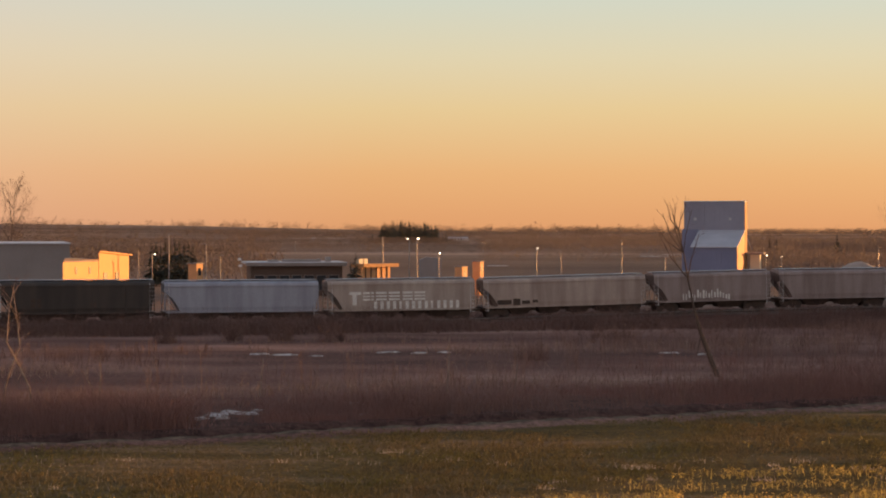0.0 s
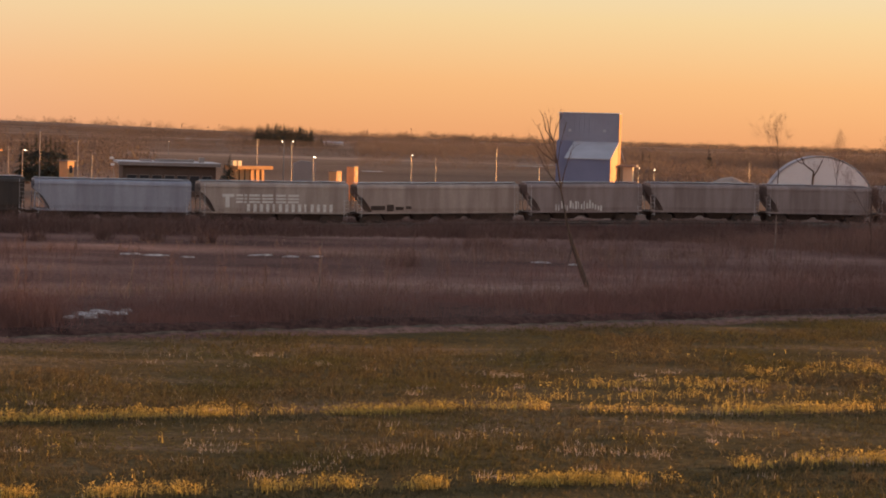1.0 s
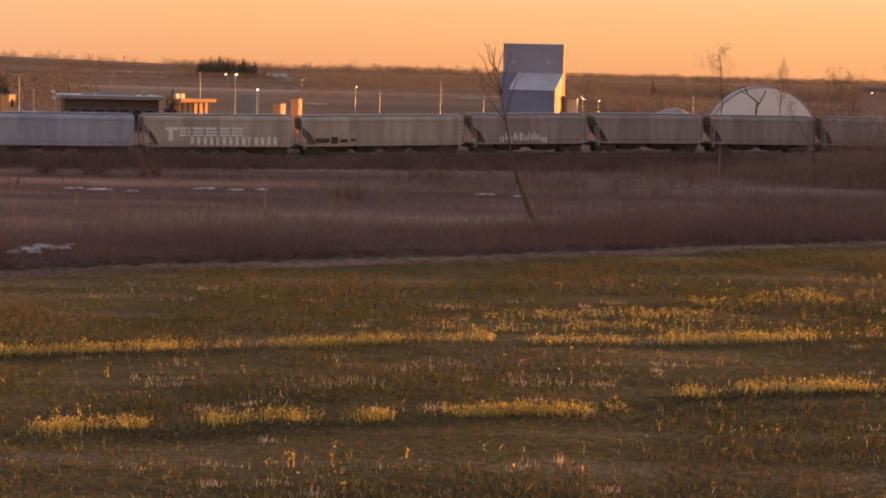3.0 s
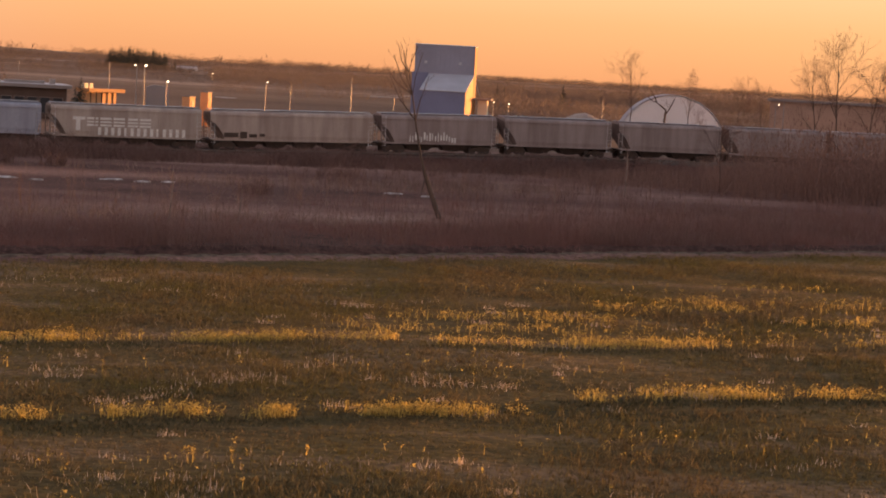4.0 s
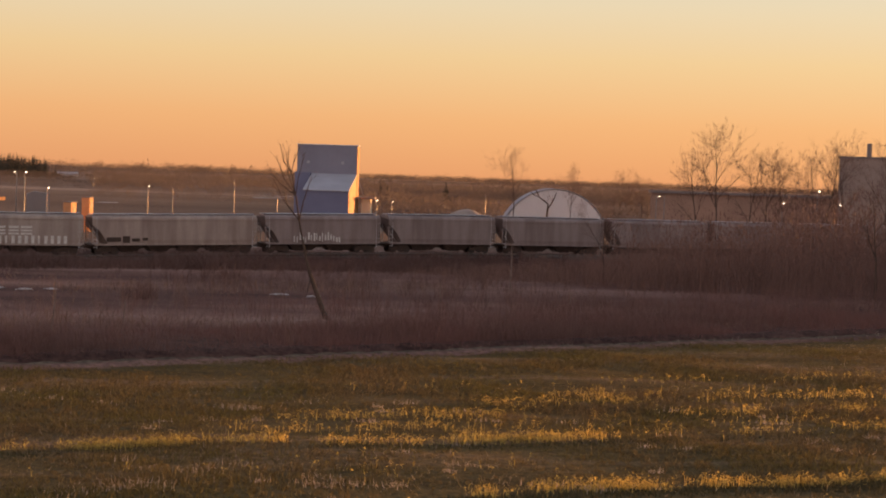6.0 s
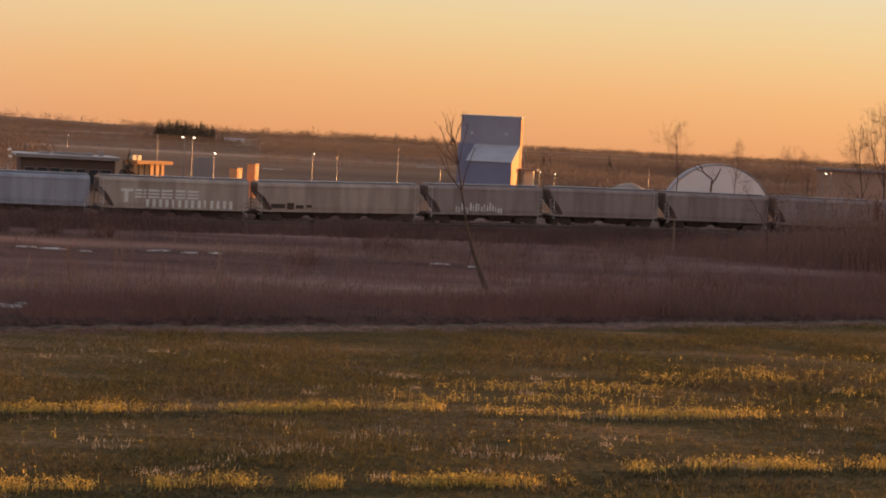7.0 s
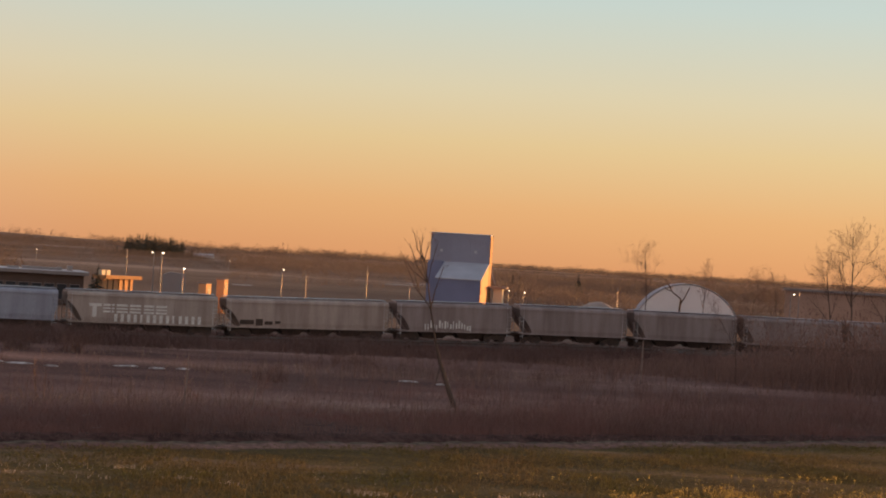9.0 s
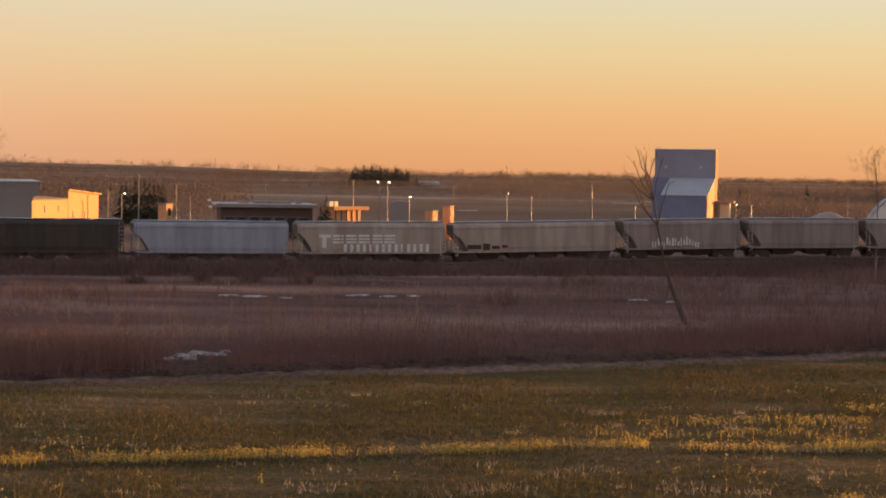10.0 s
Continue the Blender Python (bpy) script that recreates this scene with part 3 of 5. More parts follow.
# ---- trees ----
def grow(bm, fine, p, d, length, r, level, g):
    steps = 3
    for i in range(steps):
        q = p + d * (length / steps)
        r2 = r * (0.80 if level else 0.84)
        tube(bm, p, q, r, r2, 5 if level < 2 else 3)
        p, r = q, r2
        d = (d + Vector((g.gauss(0, 0.16), g.gauss(0, 0.16), g.gauss(0.06, 0.08)))).normalized()
        if level < 4 and (i > 0 or level > 0):
            for _ in range(2 if level < 3 else 3):
                a, t = g.uniform(0, math.tau), g.uniform(0.5, 1.0)
                side = d.orthogonal().normalized()
                side.rotate(Matrix.Rotation(a, 3, d))
                nd = (d + side * t).normalized()
                nl = length * g.uniform(0.45, 0.66)
                if level < 2:
                    grow(bm, fine, p, nd, nl, r * 0.6, level + 1, g)
                else:
                    twig(fine, p, nd, nl, max(r * 0.6, 0.011), g, 2)


def twig(bm, p, d, length, r, g, depth):
    q = p + d * length
    s = d.orthogonal().normalized() * r
    s.rotate(Matrix.Rotation(g.uniform(0, math.tau), 3, d))
    bm.faces.new([bm.verts.new(p - s), bm.verts.new(p + s), bm.verts.new(q)])
    if depth:
        for _ in range(3):
            o = p + d * length * g.uniform(0.3, 0.95)
            nd = (d + Vector((g.gauss(0, 0.5), g.gauss(0, 0.5), g.gauss(0.1, 0.4)))).normalized()
            twig(bm, o, nd, length * g.uniform(0.4, 0.7), r * 0.7, g, depth - 1)


def bare_tree(seed, height, bark, label, lean=0.0, trunk=0.28):
    g = random.Random(seed)
    ob = root("bare_tree", Matrix(), label, "tree")
    bm, fine = bmesh.new(), bmesh.new()
    p, d = Vector((0, 0, -0.2)), Vector((lean, 0, 1)).normalized()
    r = height * 0.017
    n = 12
    for i in range(n):
        t = i / n
        q = p + d * height * 0.86 / n
        tube(bm, p, q, r, r * 0.88, 6)
        p, r = q, r * 0.88
        d = (d + Vector((g.gauss(0, 0.09), g.gauss(0, 0.09), 0.06))).normalized()
        if t >= trunk:
            a = i * 2.4 + g.uniform(-0.5, 0.5)
            nd = (d + Vector((math.cos(a), math.sin(a), 0)) * g.uniform(0.6, 1.1)).normalized()
            grow(bm, fine, p, nd, height * 0.40 * (1.15 - 0.6 * t) * g.uniform(0.75, 1.15), r * 0.62, 1, g)
    grow(bm, fine, p, d, height * 0.16, r * 0.8, 1, g)
    part("trunk", bm, bark, ob)
    part("crown", fine, M_DARKTWIG, ob)
    return ob


def spruce(seed, height):
    g = random.Random(seed)
    ob = root("spruce_tree", Matrix(), "dark green spruce tree in a far grove", "tree", "spruce grove")
    part("trunk", tubed((0, 0, -0.3), (0, 0, height * 0.95), height * 0.02, 0.02), M_BARK, ob)
    bm = bmesh.new()
    for k in range(110):
        t = g.random() ** 0.8
        z = height * (0.06 + 0.94 * t)
        rad = height * 0.19 * (1 - t) * g.uniform(0.7, 1.15) + 0.12
        a = g.uniform(0, math.tau)
        c, s = math.cos(a), math.sin(a)
        w = rad * 0.33 + 0.08
        bm.faces.new([bm.verts.new(v) for v in ((0, 0, z + rad * 0.35), (c * rad - s * w, s * rad + c * w, z - rad * 0.25), (c * rad * 1.15, s * rad * 1.15, z - rad * 0.1), (c * rad + s * w, s * rad - c * w, z - rad * 0.25))])
    part("crown", bm, M_SPRUCE, ob)
    return ob


def place(ob, m, size=1.0):
    ob.matrix_basis = m
    ob.scale = (size, size, size)
    return ob


# ---- railway ----
def on_track(s, d=0.0, z=0.0):
    return TRACK_N * (TRACK_D + d) + TRACK_U * s + Vector((0, 0, z))


def build_railway():
    ss = np.arange(-90, 340, 5.0)
    v, f = [], []
    prof = [(-3.6, -0.75), (-1.9, -0.30), (1.9, -0.30), (3.6, -0.75)]
    for s in ss:
        for d, z in prof:
            v.append(on_track(s, d, float(rail_z(s)) + z))
    k = len(prof)
    for i in range(len(ss) - 1):
        for j in range(k - 1):
            f.append((i * k + j, (i + 1) * k + j, (i + 1) * k + j + 1, i * k + j + 1))
    tagged(sheet("ballast_bed", v, f, M_BALLAST), "brown crushed-stone ballast under the rails", "railway", kind="structure")
    for side in (-0.7175, 0.7175):
        v, f = [], []
        for s in ss:
            for d, z in ((-0.07, -0.17), (-0.035, 0.0), (0.035, 0.0), (0.07, -0.17)):
                v.append(on_track(s, side + d, float(rail_z(s)) + z))
        for i in range(len(ss) - 1):
            for j in range(3):
                f.append((i * 4 + j, (i + 1) * 4 + j, (i + 1) * 4 + j + 1, i * 4 + j + 1))
        tagged(sheet("rail", v, f, M_STEEL), "worn steel rail on wooden ties", "rail", kind="structure")
    bm = bmesh.new()
    box(bm, -0.11, 0.11, -1.3, 1.3, -0.33, -0.17)
    tie = part("railway_tie", bm, M_TIE)
    tagged(tie, "dark wooden railway tie in the ballast", "railway tie", "railway ties")
    first = True
    for s in np.arange(-30, 110, 0.6):
        m = Matrix.Translation(on_track(s, 0, float(rail_z(s)))) @ pose(0, 0, 0, 0, 0, 18)
        if first:
            tie.matrix_basis, first = m, False
        else:
            copy_thing(tie, m)


def wheelset(parent):
    for x in (-0.88, 0.88):
        for y in (-0.75, 0.75):
            bm = tubed((x, y - 0.07, 0.44), (x, y + 0.07, 0.44), 0.44, 0.44, 14)
            part("wheel", bm, M_WHEEL, parent)
    for y in (-0.98, 0.98):
        bm = prism([(-1.25, 0.42), (-1.0, 0.60), (-0.45, 0.85), (0.45, 0.85), (1.0, 0.60), (1.25, 0.42), (1.05, 0.34), (0.5, 0.30), (-0.5, 0.30), (-1.05, 0.34)], y - 0.08, y + 0.08)
        part("side_frame", bm, M_TRUCK, parent)
    part("bolster", boxed(-0.25, 0.25, -0.95, 0.95, 0.5, 0.92), M_TRUCK, parent)


def hopper_car(length, mat, label, bays=3, tall=4.55, ribs=0, slope=1.7):
    car = root("hopper_car", Matrix(), label, "freight car", "freight train")
    L, W = length / 2 - 0.5, 1.52
    top = tall - 0.25
    # body: upright curved sides, end sheets that slope in towards the sill
    bm = bmesh.new()
    section = [(-W * 0.95, 1.15), (-W, 1.6), (-W, 2.0), (-W, 2.5), (-W, 2.9), (-W, top - 1.0), (-W, top - 0.45), (-W * 0.93, top - 0.12), (-W * 0.80, top), (0, top + 0.10), (W * 0.80, top), (W * 0.93, top - 0.12), (W, top - 0.45), (W, top - 1.0), (W, 2.9), (W, 2.5), (W, 2.0), (W, 1.6), (W * 0.95, 1.15)]
    def end_x(z, slope=slope):
        return L if z > top - 1.0 else L - slope * ((top - 1.0 - z) / (top - 1.0 - 1.15)) ** 0.62
    nst = 9
    rings = []
    for i in range(nst):
        t = -1 + 2 * i / (nst - 1)
        rings.append([bm.verts.new((t * end_x(z, slope if t < 0 else 0.35), y, z)) for y, z in section])
    for a, b in zip(rings, rings[1:]):
        for i in range(len(section)):
            j = (i + 1) % len(section)
            bm.faces.new((a[i], b[i], b[j], a[j]))
    bm.faces.new(rings[0])
    bm.faces.new(rings[-1][::-1])
    bmesh.ops.recalc_face_normals(bm, faces=bm.faces[:])
    body = part("body", bm, mat, car)
    for y in (-W - 0.012, W + 0.012):
        part("side_sill", boxed(-L + 0.2, L - 0.2, y - 0.05, y + 0.05, 1.02, 1.22), mat, car)
        part("top_chord", boxed(-L, L, y - 0.05, y + 0.05, top - 0.52, top - 0.36), mat, car)
    for i in range(ribs):
        x = -L + 1.2 + (2 * L - 2.4) * i / max(ribs - 1, 1)
        if abs(x) < end_x(1.3):
            part("side_post", boxed(x - 0.06, x + 0.06, -W - 0.07, -W + 0.02, 1.22, top - 0.52), mat, car)
    # running board widened and paled: the skylit roof line put into its colour
    part("running_board", boxed(-L + 0.1, L - 0.1, -0.75, 0.75, top + 0.16, top + 0.21), M_SILO_ROOF, car)
    for i in range(5):
        x = -L * 0.8 + 1.6 * L * i / 4
        part("roof_hatch", boxed(x - 1.1, x + 1.1, -0.42, 0.42, top + 0.02, top + 0.14, bevel=0.03), mat, car)
    # bays and sill take the dark truck material to stand for underside shade
    for i in range(bays):
        w = (2 * L - 5.2) / bays
        x = -L + 2.6 + w * (i + 0.5)
        b = bmesh.new()
        lo = [b.verts.new(p) for p in ((x - w * 0.26, -0.7, 0.32), (x + w * 0.26, -0.7, 0.32), (x + w * 0.26, 0.7, 0.32), (x - w * 0.26, 0.7, 0.32))]
        hi = [b.verts.new(p) for p in ((x - w * 0.48, -W * 0.93, 1.14), (x + w * 0.48, -W * 0.93, 1.14), (x + w * 0.48, W * 0.93, 1.14), (x - w * 0.48, W * 0.93, 1.14))]
        for k in range(4):
            b.faces.new((lo[k], lo[(k + 1) % 4], hi[(k + 1) % 4], hi[k]))
        b.faces.new(lo[::-1])
        part("hopper_bay", b, M_TRUCK, car)
        part("outlet_gate", boxed(x - 0.5, x + 0.5, -0.62, 0.62, 0.22, 0.34), M_TRUCK, car)
    part("center_sill", boxed(-L, L, -0.3, 0.3, 0.62, 1.1), M_TRUCK, car)
    for e in (-1, 1):
        part("end_platform", boxed(*sorted((e * (L - slope + 0.4), e * (L + 0.1))), -1.45, 1.45, 1.0, 1.13), M_TRUCK, car)
        for y in (-1.42, 1.42):
            part("corner_post", boxed(e * (L - 0.05) - 0.05, e * (L - 0.05) + 0.05, y - 0.05, y + 0.05, 1.13, top - 1.2), mat, car)
            lad = part("ladder", boxed(e * (L - 0.5) - 0.03, e * (L - 0.5) + 0.03, y - 0.1, y - 0.05, 0.7, top - 0.2), M_LADDER, car, "white ladder")
            for k in range(8):
                z = 0.8 + k * 0.42
                part("rung", boxed(e * (L - 0.5) - 0.05, e * (L - 0.05) + 0.05, y - 0.1, y - 0.07, z, z + 0.04), M_LADDER, lad)
        part("end_brace", tubed((e * (L - slope + 0.3), -0.7, 1.13), (e * (L - 0.1), -0.7, top - 1.3), 0.05, 0.05), mat, car)
        part("coupler", boxed(*sorted((e * (L - 0.3), e * (length / 2 + 0.02))), -0.15, 0.15, 0.72, 1.0), M_TRUCK, car)
        tr = part("truck_frame", boxed(e * (L - 1.75) - 0.4, e * (L - 1.75) + 0.4, -0.5, 0.5, 0.9, 1.02), M_TRUCK, car)
        grp = new("truck")
        grp.parent = car
        grp.location = (e * (L - 1.75), 0, 0)
        wheelset(grp)
    return car, W, top


def paint_bars(car, W, spans, z0, z1, mat):
    """Writing that is a name or cannot be read: plain bars on the side sheet."""
    for a, b, c, d in spans:
        part("paint_bar", boxed(a, b, -W - 0.034, -W - 0.004, z0 + c * (z1 - z0), z0 + d * (z1 - z0)), mat, car, "pale painted bar")


def lettering(text, height, car, x, W, z, mat):
    cu = bpy.data.curves.new("lettering", "FONT")
    cu.body, cu.size, cu.extrude = text, height * 1.38, 0.008
    tmp = new("lettering_curve", cu)
    me = bpy.data.meshes.new_from_object(tmp.evaluated_get(bpy.context.evaluated_depsgraph_get()))
    bpy.data.objects.remove(tmp)
    me.materials.append(mat)
    ob = new("lettering", me)
    ob.parent = car
    ob.matrix_basis = pose(x, -W - 0.03, z, 90, 0, 0)
    return tagged(ob, "pale graffiti lettering")


def car_paint(name, color, second):
    return material(name, color, 0.6, 0.0, 0.22, 0.9, 7, 0.12, second, streak=0.12)


def build_train():
    tan = car_paint("weathered_tan_paint", (0.47, 0.375, 0.315), (0.32, 0.24, 0.20))
    grn = car_paint("weathered_grey_green_paint", (0.47, 0.39, 0.33), (0.33, 0.255, 0.21))
    blue = car_paint("pale_blue_grey_paint", (0.36, 0.375, 0.43), (0.27, 0.275, 0.32))
    dark = car_paint("dark_brown_paint", (0.06, 0.045, 0.035), (0.035, 0.028, 0.024))
    grey = car_paint("grey_paint", (0.34, 0.268, 0.245), (0.23, 0.172, 0.155))
    lgrey = car_paint("light_grey_paint", (0.40, 0.40, 0.42), (0.29, 0.28, 0.29))
    s = -44.1
    plan = [
        (17.0, grey, "grey covered hopper car on the railway", 3, 4.5, 6, ""),
        (17.0, grey, "grey covered hopper car on the railway", 3, 4.5, 6, ""),
        (15.5, lgrey, "light grey hopper car with pale graffiti lettering", 3, 4.5, 0, "strange"),
        (17.2, dark, "dark brown covered hopper car with pale roof edge", 3, 4.6, 9, "dark"),
        (17.4, blue, "pale blue-grey covered hopper car", 3, 4.5, 0, ""),
        (17.3, grn, "weathered tan hopper car with large pale graffiti", 4, 4.55, 5, "name"),
        (19.7, tan, "weathered tan-grey covered hopper car, rust stained", 4, 4.45, 0, "smear"),
        (15.0, grey, "grey hopper car with white scrawled graffiti", 2, 4.5, 0, "scrawl"),
        (14.7, grey, "dull grey covered hopper car", 2, 4.5, 0, ""),
    ] + [(14.8, grey, "dull grey covered hopper car beyond the thicket", 2, 4.5, 0, "")] * 6
    proto = None
    for length, mat, label, bays, tall, ribs, mark in plan:
        c = s + length / 2
        grade = math.degrees(math.atan((rail_z(c + 5) - rail_z(c - 5)) / 10))
        m = Matrix.Translation(on_track(c, 0, float(rail_z(c)))) @ pose(0, 0, 0, 0, 0, 18) @ pose(0, 0, 0, 0, -grade, 0)
        s += length
        if "beyond" in label and proto:
            copy_thing(proto, m)
            continue
        car, W, top = hopper_car(length, mat, label, bays, tall, ribs)
        car.matrix_basis = m
        if "beyond" in label:
            proto = car
        if mark == "name":
            spans = [(-5.8, -4.5, 0.84, 1.0), (-5.45, -5.0, 0.26, 0.84)]
            for i in range(5):
                x = -4.3 + i * 1.42
                spans += [(x, x + 1.2, 0.87, 0.99), (x, x + 1.2, 0.70, 0.79), (x, x + 1.2, 0.52, 0.62)]
            for i in range(14):
                x = -3.1 + i * 0.7
                spans.append((x, x + 0.34, 0.0, 0.46))
            paint_bars(car, W, spans, 1.15, 3.1, M_PAINT)
        elif mark == "scrawl":
            g = random.Random(4)
            spans = []
            for i in range(17):
                x = -3.6 + i * 0.34
                a = g.uniform(0.0, 0.25)
                spans.append((x, x + g.uniform(0.10, 0.24), a, a + g.uniform(0.35, 0.75)))
            paint_bars(car, W, spans, 1.2, 2.5, M_PAINT)
        elif mark == "strange":
            lettering("STRANGE", 0.95, car, -4.7, W, 1.5, M_PAINT)
            paint_bars(car, W, [(0.2 + i * 0.62, 0.7 + i * 0.62, 0.0, 0.9) for i in range(7)], 1.5, 2.5, M_PAINT)
        elif mark == "smear":
            paint_bars(car, W, [(-7.8, -6.2, 0.1, 0.5), (-6.0, -5.2, 0.0, 0.6), (-5.0, -4.1, 0.1, 0.4), (-3.8, -3.2, 0.2, 0.45)], 1.3, 2.5, M_TRUCK)
        elif mark == "dark":
            paint_bars(car, W, [(-4.6, -4.1, 0.4, 0.7), (-4.6, -4.1, 0.0, 0.3), (-3.9, -3.4, 0.4, 0.7), (-3.9, -3.4, 0.0, 0.3), (1.5, 2.1, 0.0, 0.4)], 1.7, 3.0, M_TRUCK)


# ---- grain elevator, dome, mill ----
def clad(name, x0, x1, z0, z1, y, mat, parent, pitch=0.9):
    """Upright ribs standing proud of a clad wall that looks along -y."""
    n = max(2, int((x1 - x0) / pitch))
    bm = bmesh.new()
    for i in range(n + 1):
        x = x0 + (x1 - x0) * i / n
        box(bm, x - 0.04, x + 0.04, y - 0.05, y, z0, z1)
    return part(name, bm, mat, parent)


def build_elevator():
    ob = root("grain_elevator", stand(4.33, 380, -10), "tall blue-grey metal-clad grain elevator with lean-to", "grain elevator")
    H, w = 16.2, 5.72
    part("tower", prism([(-5.5, 0), (-5.5, H - 0.1), (-4.2, H), (-2.9, H - 0.1), (-2.9, 0)], -w, w, "x"), M_SILO, ob)
    clad("tower_ribs", -w + 0.1, w - 0.1, 9.8, H - 0.3, -5.5, M_SILO, ob)
    for sg in (-1, 1):
        part("roof", prism([(-4.2 + sg * 1.45, H - 0.1), (-4.2, H + 0.01), (-4.2, H + 0.08), (-4.2 + sg * 1.45, H - 0.03)], -w - 0.15, w + 0.15, "x"), M_SILO_ROOF, ob)
    part("shoulder_wing", boxed(-w - 0.25, -w + 2.65, -6.2, -3.2, 0, 10.9), M_SILO_BLUE, ob)
    lean = part("lean_to", prism([(-5.5, 0), (-5.5, 10.6), (-14.0, 7.6), (-14.0, 0)], -w + 3.0, w - 0.05, "x"), M_SILO_BLUE, ob)
    part("lean_to_roof", prism([(-5.5, 10.62), (-5.5, 10.78), (-14.25, 7.70), (-14.25, 7.54)], -w + 2.85, w + 0.1, "x"), M_SILO_ROOF, ob)
    clad("lean_to_ribs", -w + 3.1, w - 0.15, 0, 7.4, -14.0, M_SILO_BLUE, ob)
    # lit side of the blue elevator: sunlight painted on as an orange colour
    part("side_wall", boxed(w, w + 0.06, -5.5, -2.9, 0, H - 0.25), M_SUN_BROWN, ob, "sunlit side wall with the sun's orange put into its colour")
    part("lean_to_side_wall", prism([(-5.5, 0), (-5.5, 10.5), (-13.95, 7.5), (-13.95, 0)], w - 0.05, w + 0.01, "x"), M_SUN_ORANGE, ob, "sunlit side wall with the sun's orange put into its colour")
    for x in (-3.6, 3.0):
        part("vent", boxed(x - 0.25, x + 0.25, -5.62, -5.5, 12.6, 13.1), M_SILO_ROOF, ob)
    part("leg_spout", tubed((w - 0.1, -2, 9.4), (w + 0.9, -3, 7.0), 0.15, 0.15), M_POLE, ob)
    sh = root("weigh_shed", stand(5.36, 376, -5.0), "small cream shed with an overhanging roof beside the elevator", "shed")
    part("wall", boxed(-0.9, 0.9, -1.5, 1.5, 0, 6.2), M_CREAM, sh)
    part("roof", boxed(-1.7, 1.7, -2.2, 2.2, 6.2, 6.6), M_ROOF, sh)
    part("door", boxed(-0.5, 0.5, -1.56, -1.5, 0, 2.1), M_DARK, sh)


def build_dome():
    ob = root("storage_dome", stand(10.75, 420, 3), "white fabric-covered arched storage building", "storage building")
    n, half = 28, radians(78.5)
    arc = [(11.4 * math.sin(half - 2 * half * i / n), 11.4 * math.cos(half - 2 * half * i / n) - 2.27) for i in range(n + 1)]
    shell = bmesh.new()
    rows = []
    for k in range(7):
        y = -9 + 18 * k / 6
        sag = 1 - 0.012 * (k % 2)
        rows.append([shell.verts.new((x * sag, y, z * sag)) for x, z in arc])
    for a, b in zip(rows, rows[1:]):
        for i in range(n):
            shell.faces.new((a[i], a[i + 1], b[i + 1], b[i]))
    bmesh.ops.recalc_face_normals(shell, faces=shell.faces[:])
    cover = part("cover", shell, M_WHITE, ob, smooth=True)
    for y in (-8.8, 8.8):
        bm = bmesh.new()
        bm.faces.new([bm.verts.new((x * 0.985, y, z * 0.985)) for x, z in arc])
        part("end_wall", bm, M_WHITE, ob)
    for k in range(6):
        y = -9 + 18 * k / 5
        bm = bmesh.new()
        for a, b in zip(arc, arc[1:]):
            tube(bm, (a[0] * 1.005, y, a[1] * 1.005), (b[0] * 1.005, y, b[1] * 1.005), 0.07, 0.07, 5)
        part("rib", bm, M_SILO_ROOF, ob)


def build_mill():
    ob = root("mill_building", stand(21.6, 330, -6), "large grey concrete mill with a square roof tower", "industrial building")
    part("hall", boxed(-16, 26, 0, 30, 0, 16.0), M_CONCRETE, ob)
    part("parapet", boxed(-16.15, 26.15, -0.15, 30.15, 16.0, 16.35), M_ROOF, ob)
    part("tower", boxed(-7.6, 0.1, 1, 9, 16.35, 21.6), M_CONCRETE, ob)
    part("tower_roof", boxed(-7.8, 0.3, 0.8, 9.2, 21.6, 21.85), M_ROOF, ob)
    part("stack", tubed((-11.6, 3, 16.3), (-11.6, 3, 18.6), 0.45, 0.42, 10), M_ROOF, ob)
    part("loading_roof", boxed(5.6, 13.6, -3, 0, 12.3, 12.8), M_CREAM, ob)
    part("loading_bay", boxed(6.2, 13.2, -0.12, 0.0, 6.5, 12.3), M_CONCRETE, ob)
    part("loading_wall", boxed(6.2, 13.2, -2.6, -0.12, 0.0, 6.5), M_CONCRETE, ob)
    low = root("low_warehouse", stand(16.2, 345, -4), "long low warehouse with a flat roof", "warehouse")
    part("wall", boxed(-16, 15, 0, 12, 0, 9.3), M_DRABWALL, low)
    part("roof", boxed(-16.4, 15.4, -0.5, 12.4, 9.3, 9.75), M_ROOF, low)
    for i in range(4):
        part("bay_door", boxed(-13 + i * 7, -9.5 + i * 7, -0.06, 0.02, 0, 4.2), M_GREYWALL, low)


def house_windows(ob, xs, z0, z1, w, y):
    for x in xs:
        f = part("window", boxed(x - w / 2 - 0.08, x + w / 2 + 0.08, y - 0.06, y + 0.02, z0 - 0.08, z1 + 0.08), M_ROOF, ob)
        part("pane", boxed(x - w / 2, x + w / 2, y - 0.08, y - 0.06, z0, z1), M_GLASS, f)


def on_plan(plan, tops, feet=None):
    """A solid over a plan, with a top (and foot) height at each corner."""
    bm = bmesh.new()
    low = [bm.verts.new((p[0], p[1], z)) for p, z in zip(plan, feet or [0] * len(plan))]
    high = [bm.verts.new((p[0], p[1], z)) for p, z in zip(plan, tops)]
    k = len(plan)
    for loop in (low, high):
        for i in range(1, k - 1):
            bm.faces.new((loop[0], loop[i], loop[i + 1]))
    for i in range(k):
        bm.faces.new((low[i], low[(i + 1) % k], high[(i + 1) % k], high[i]))
    bmesh.ops.recalc_face_normals(bm, faces=bm.faces[:])
    return bm


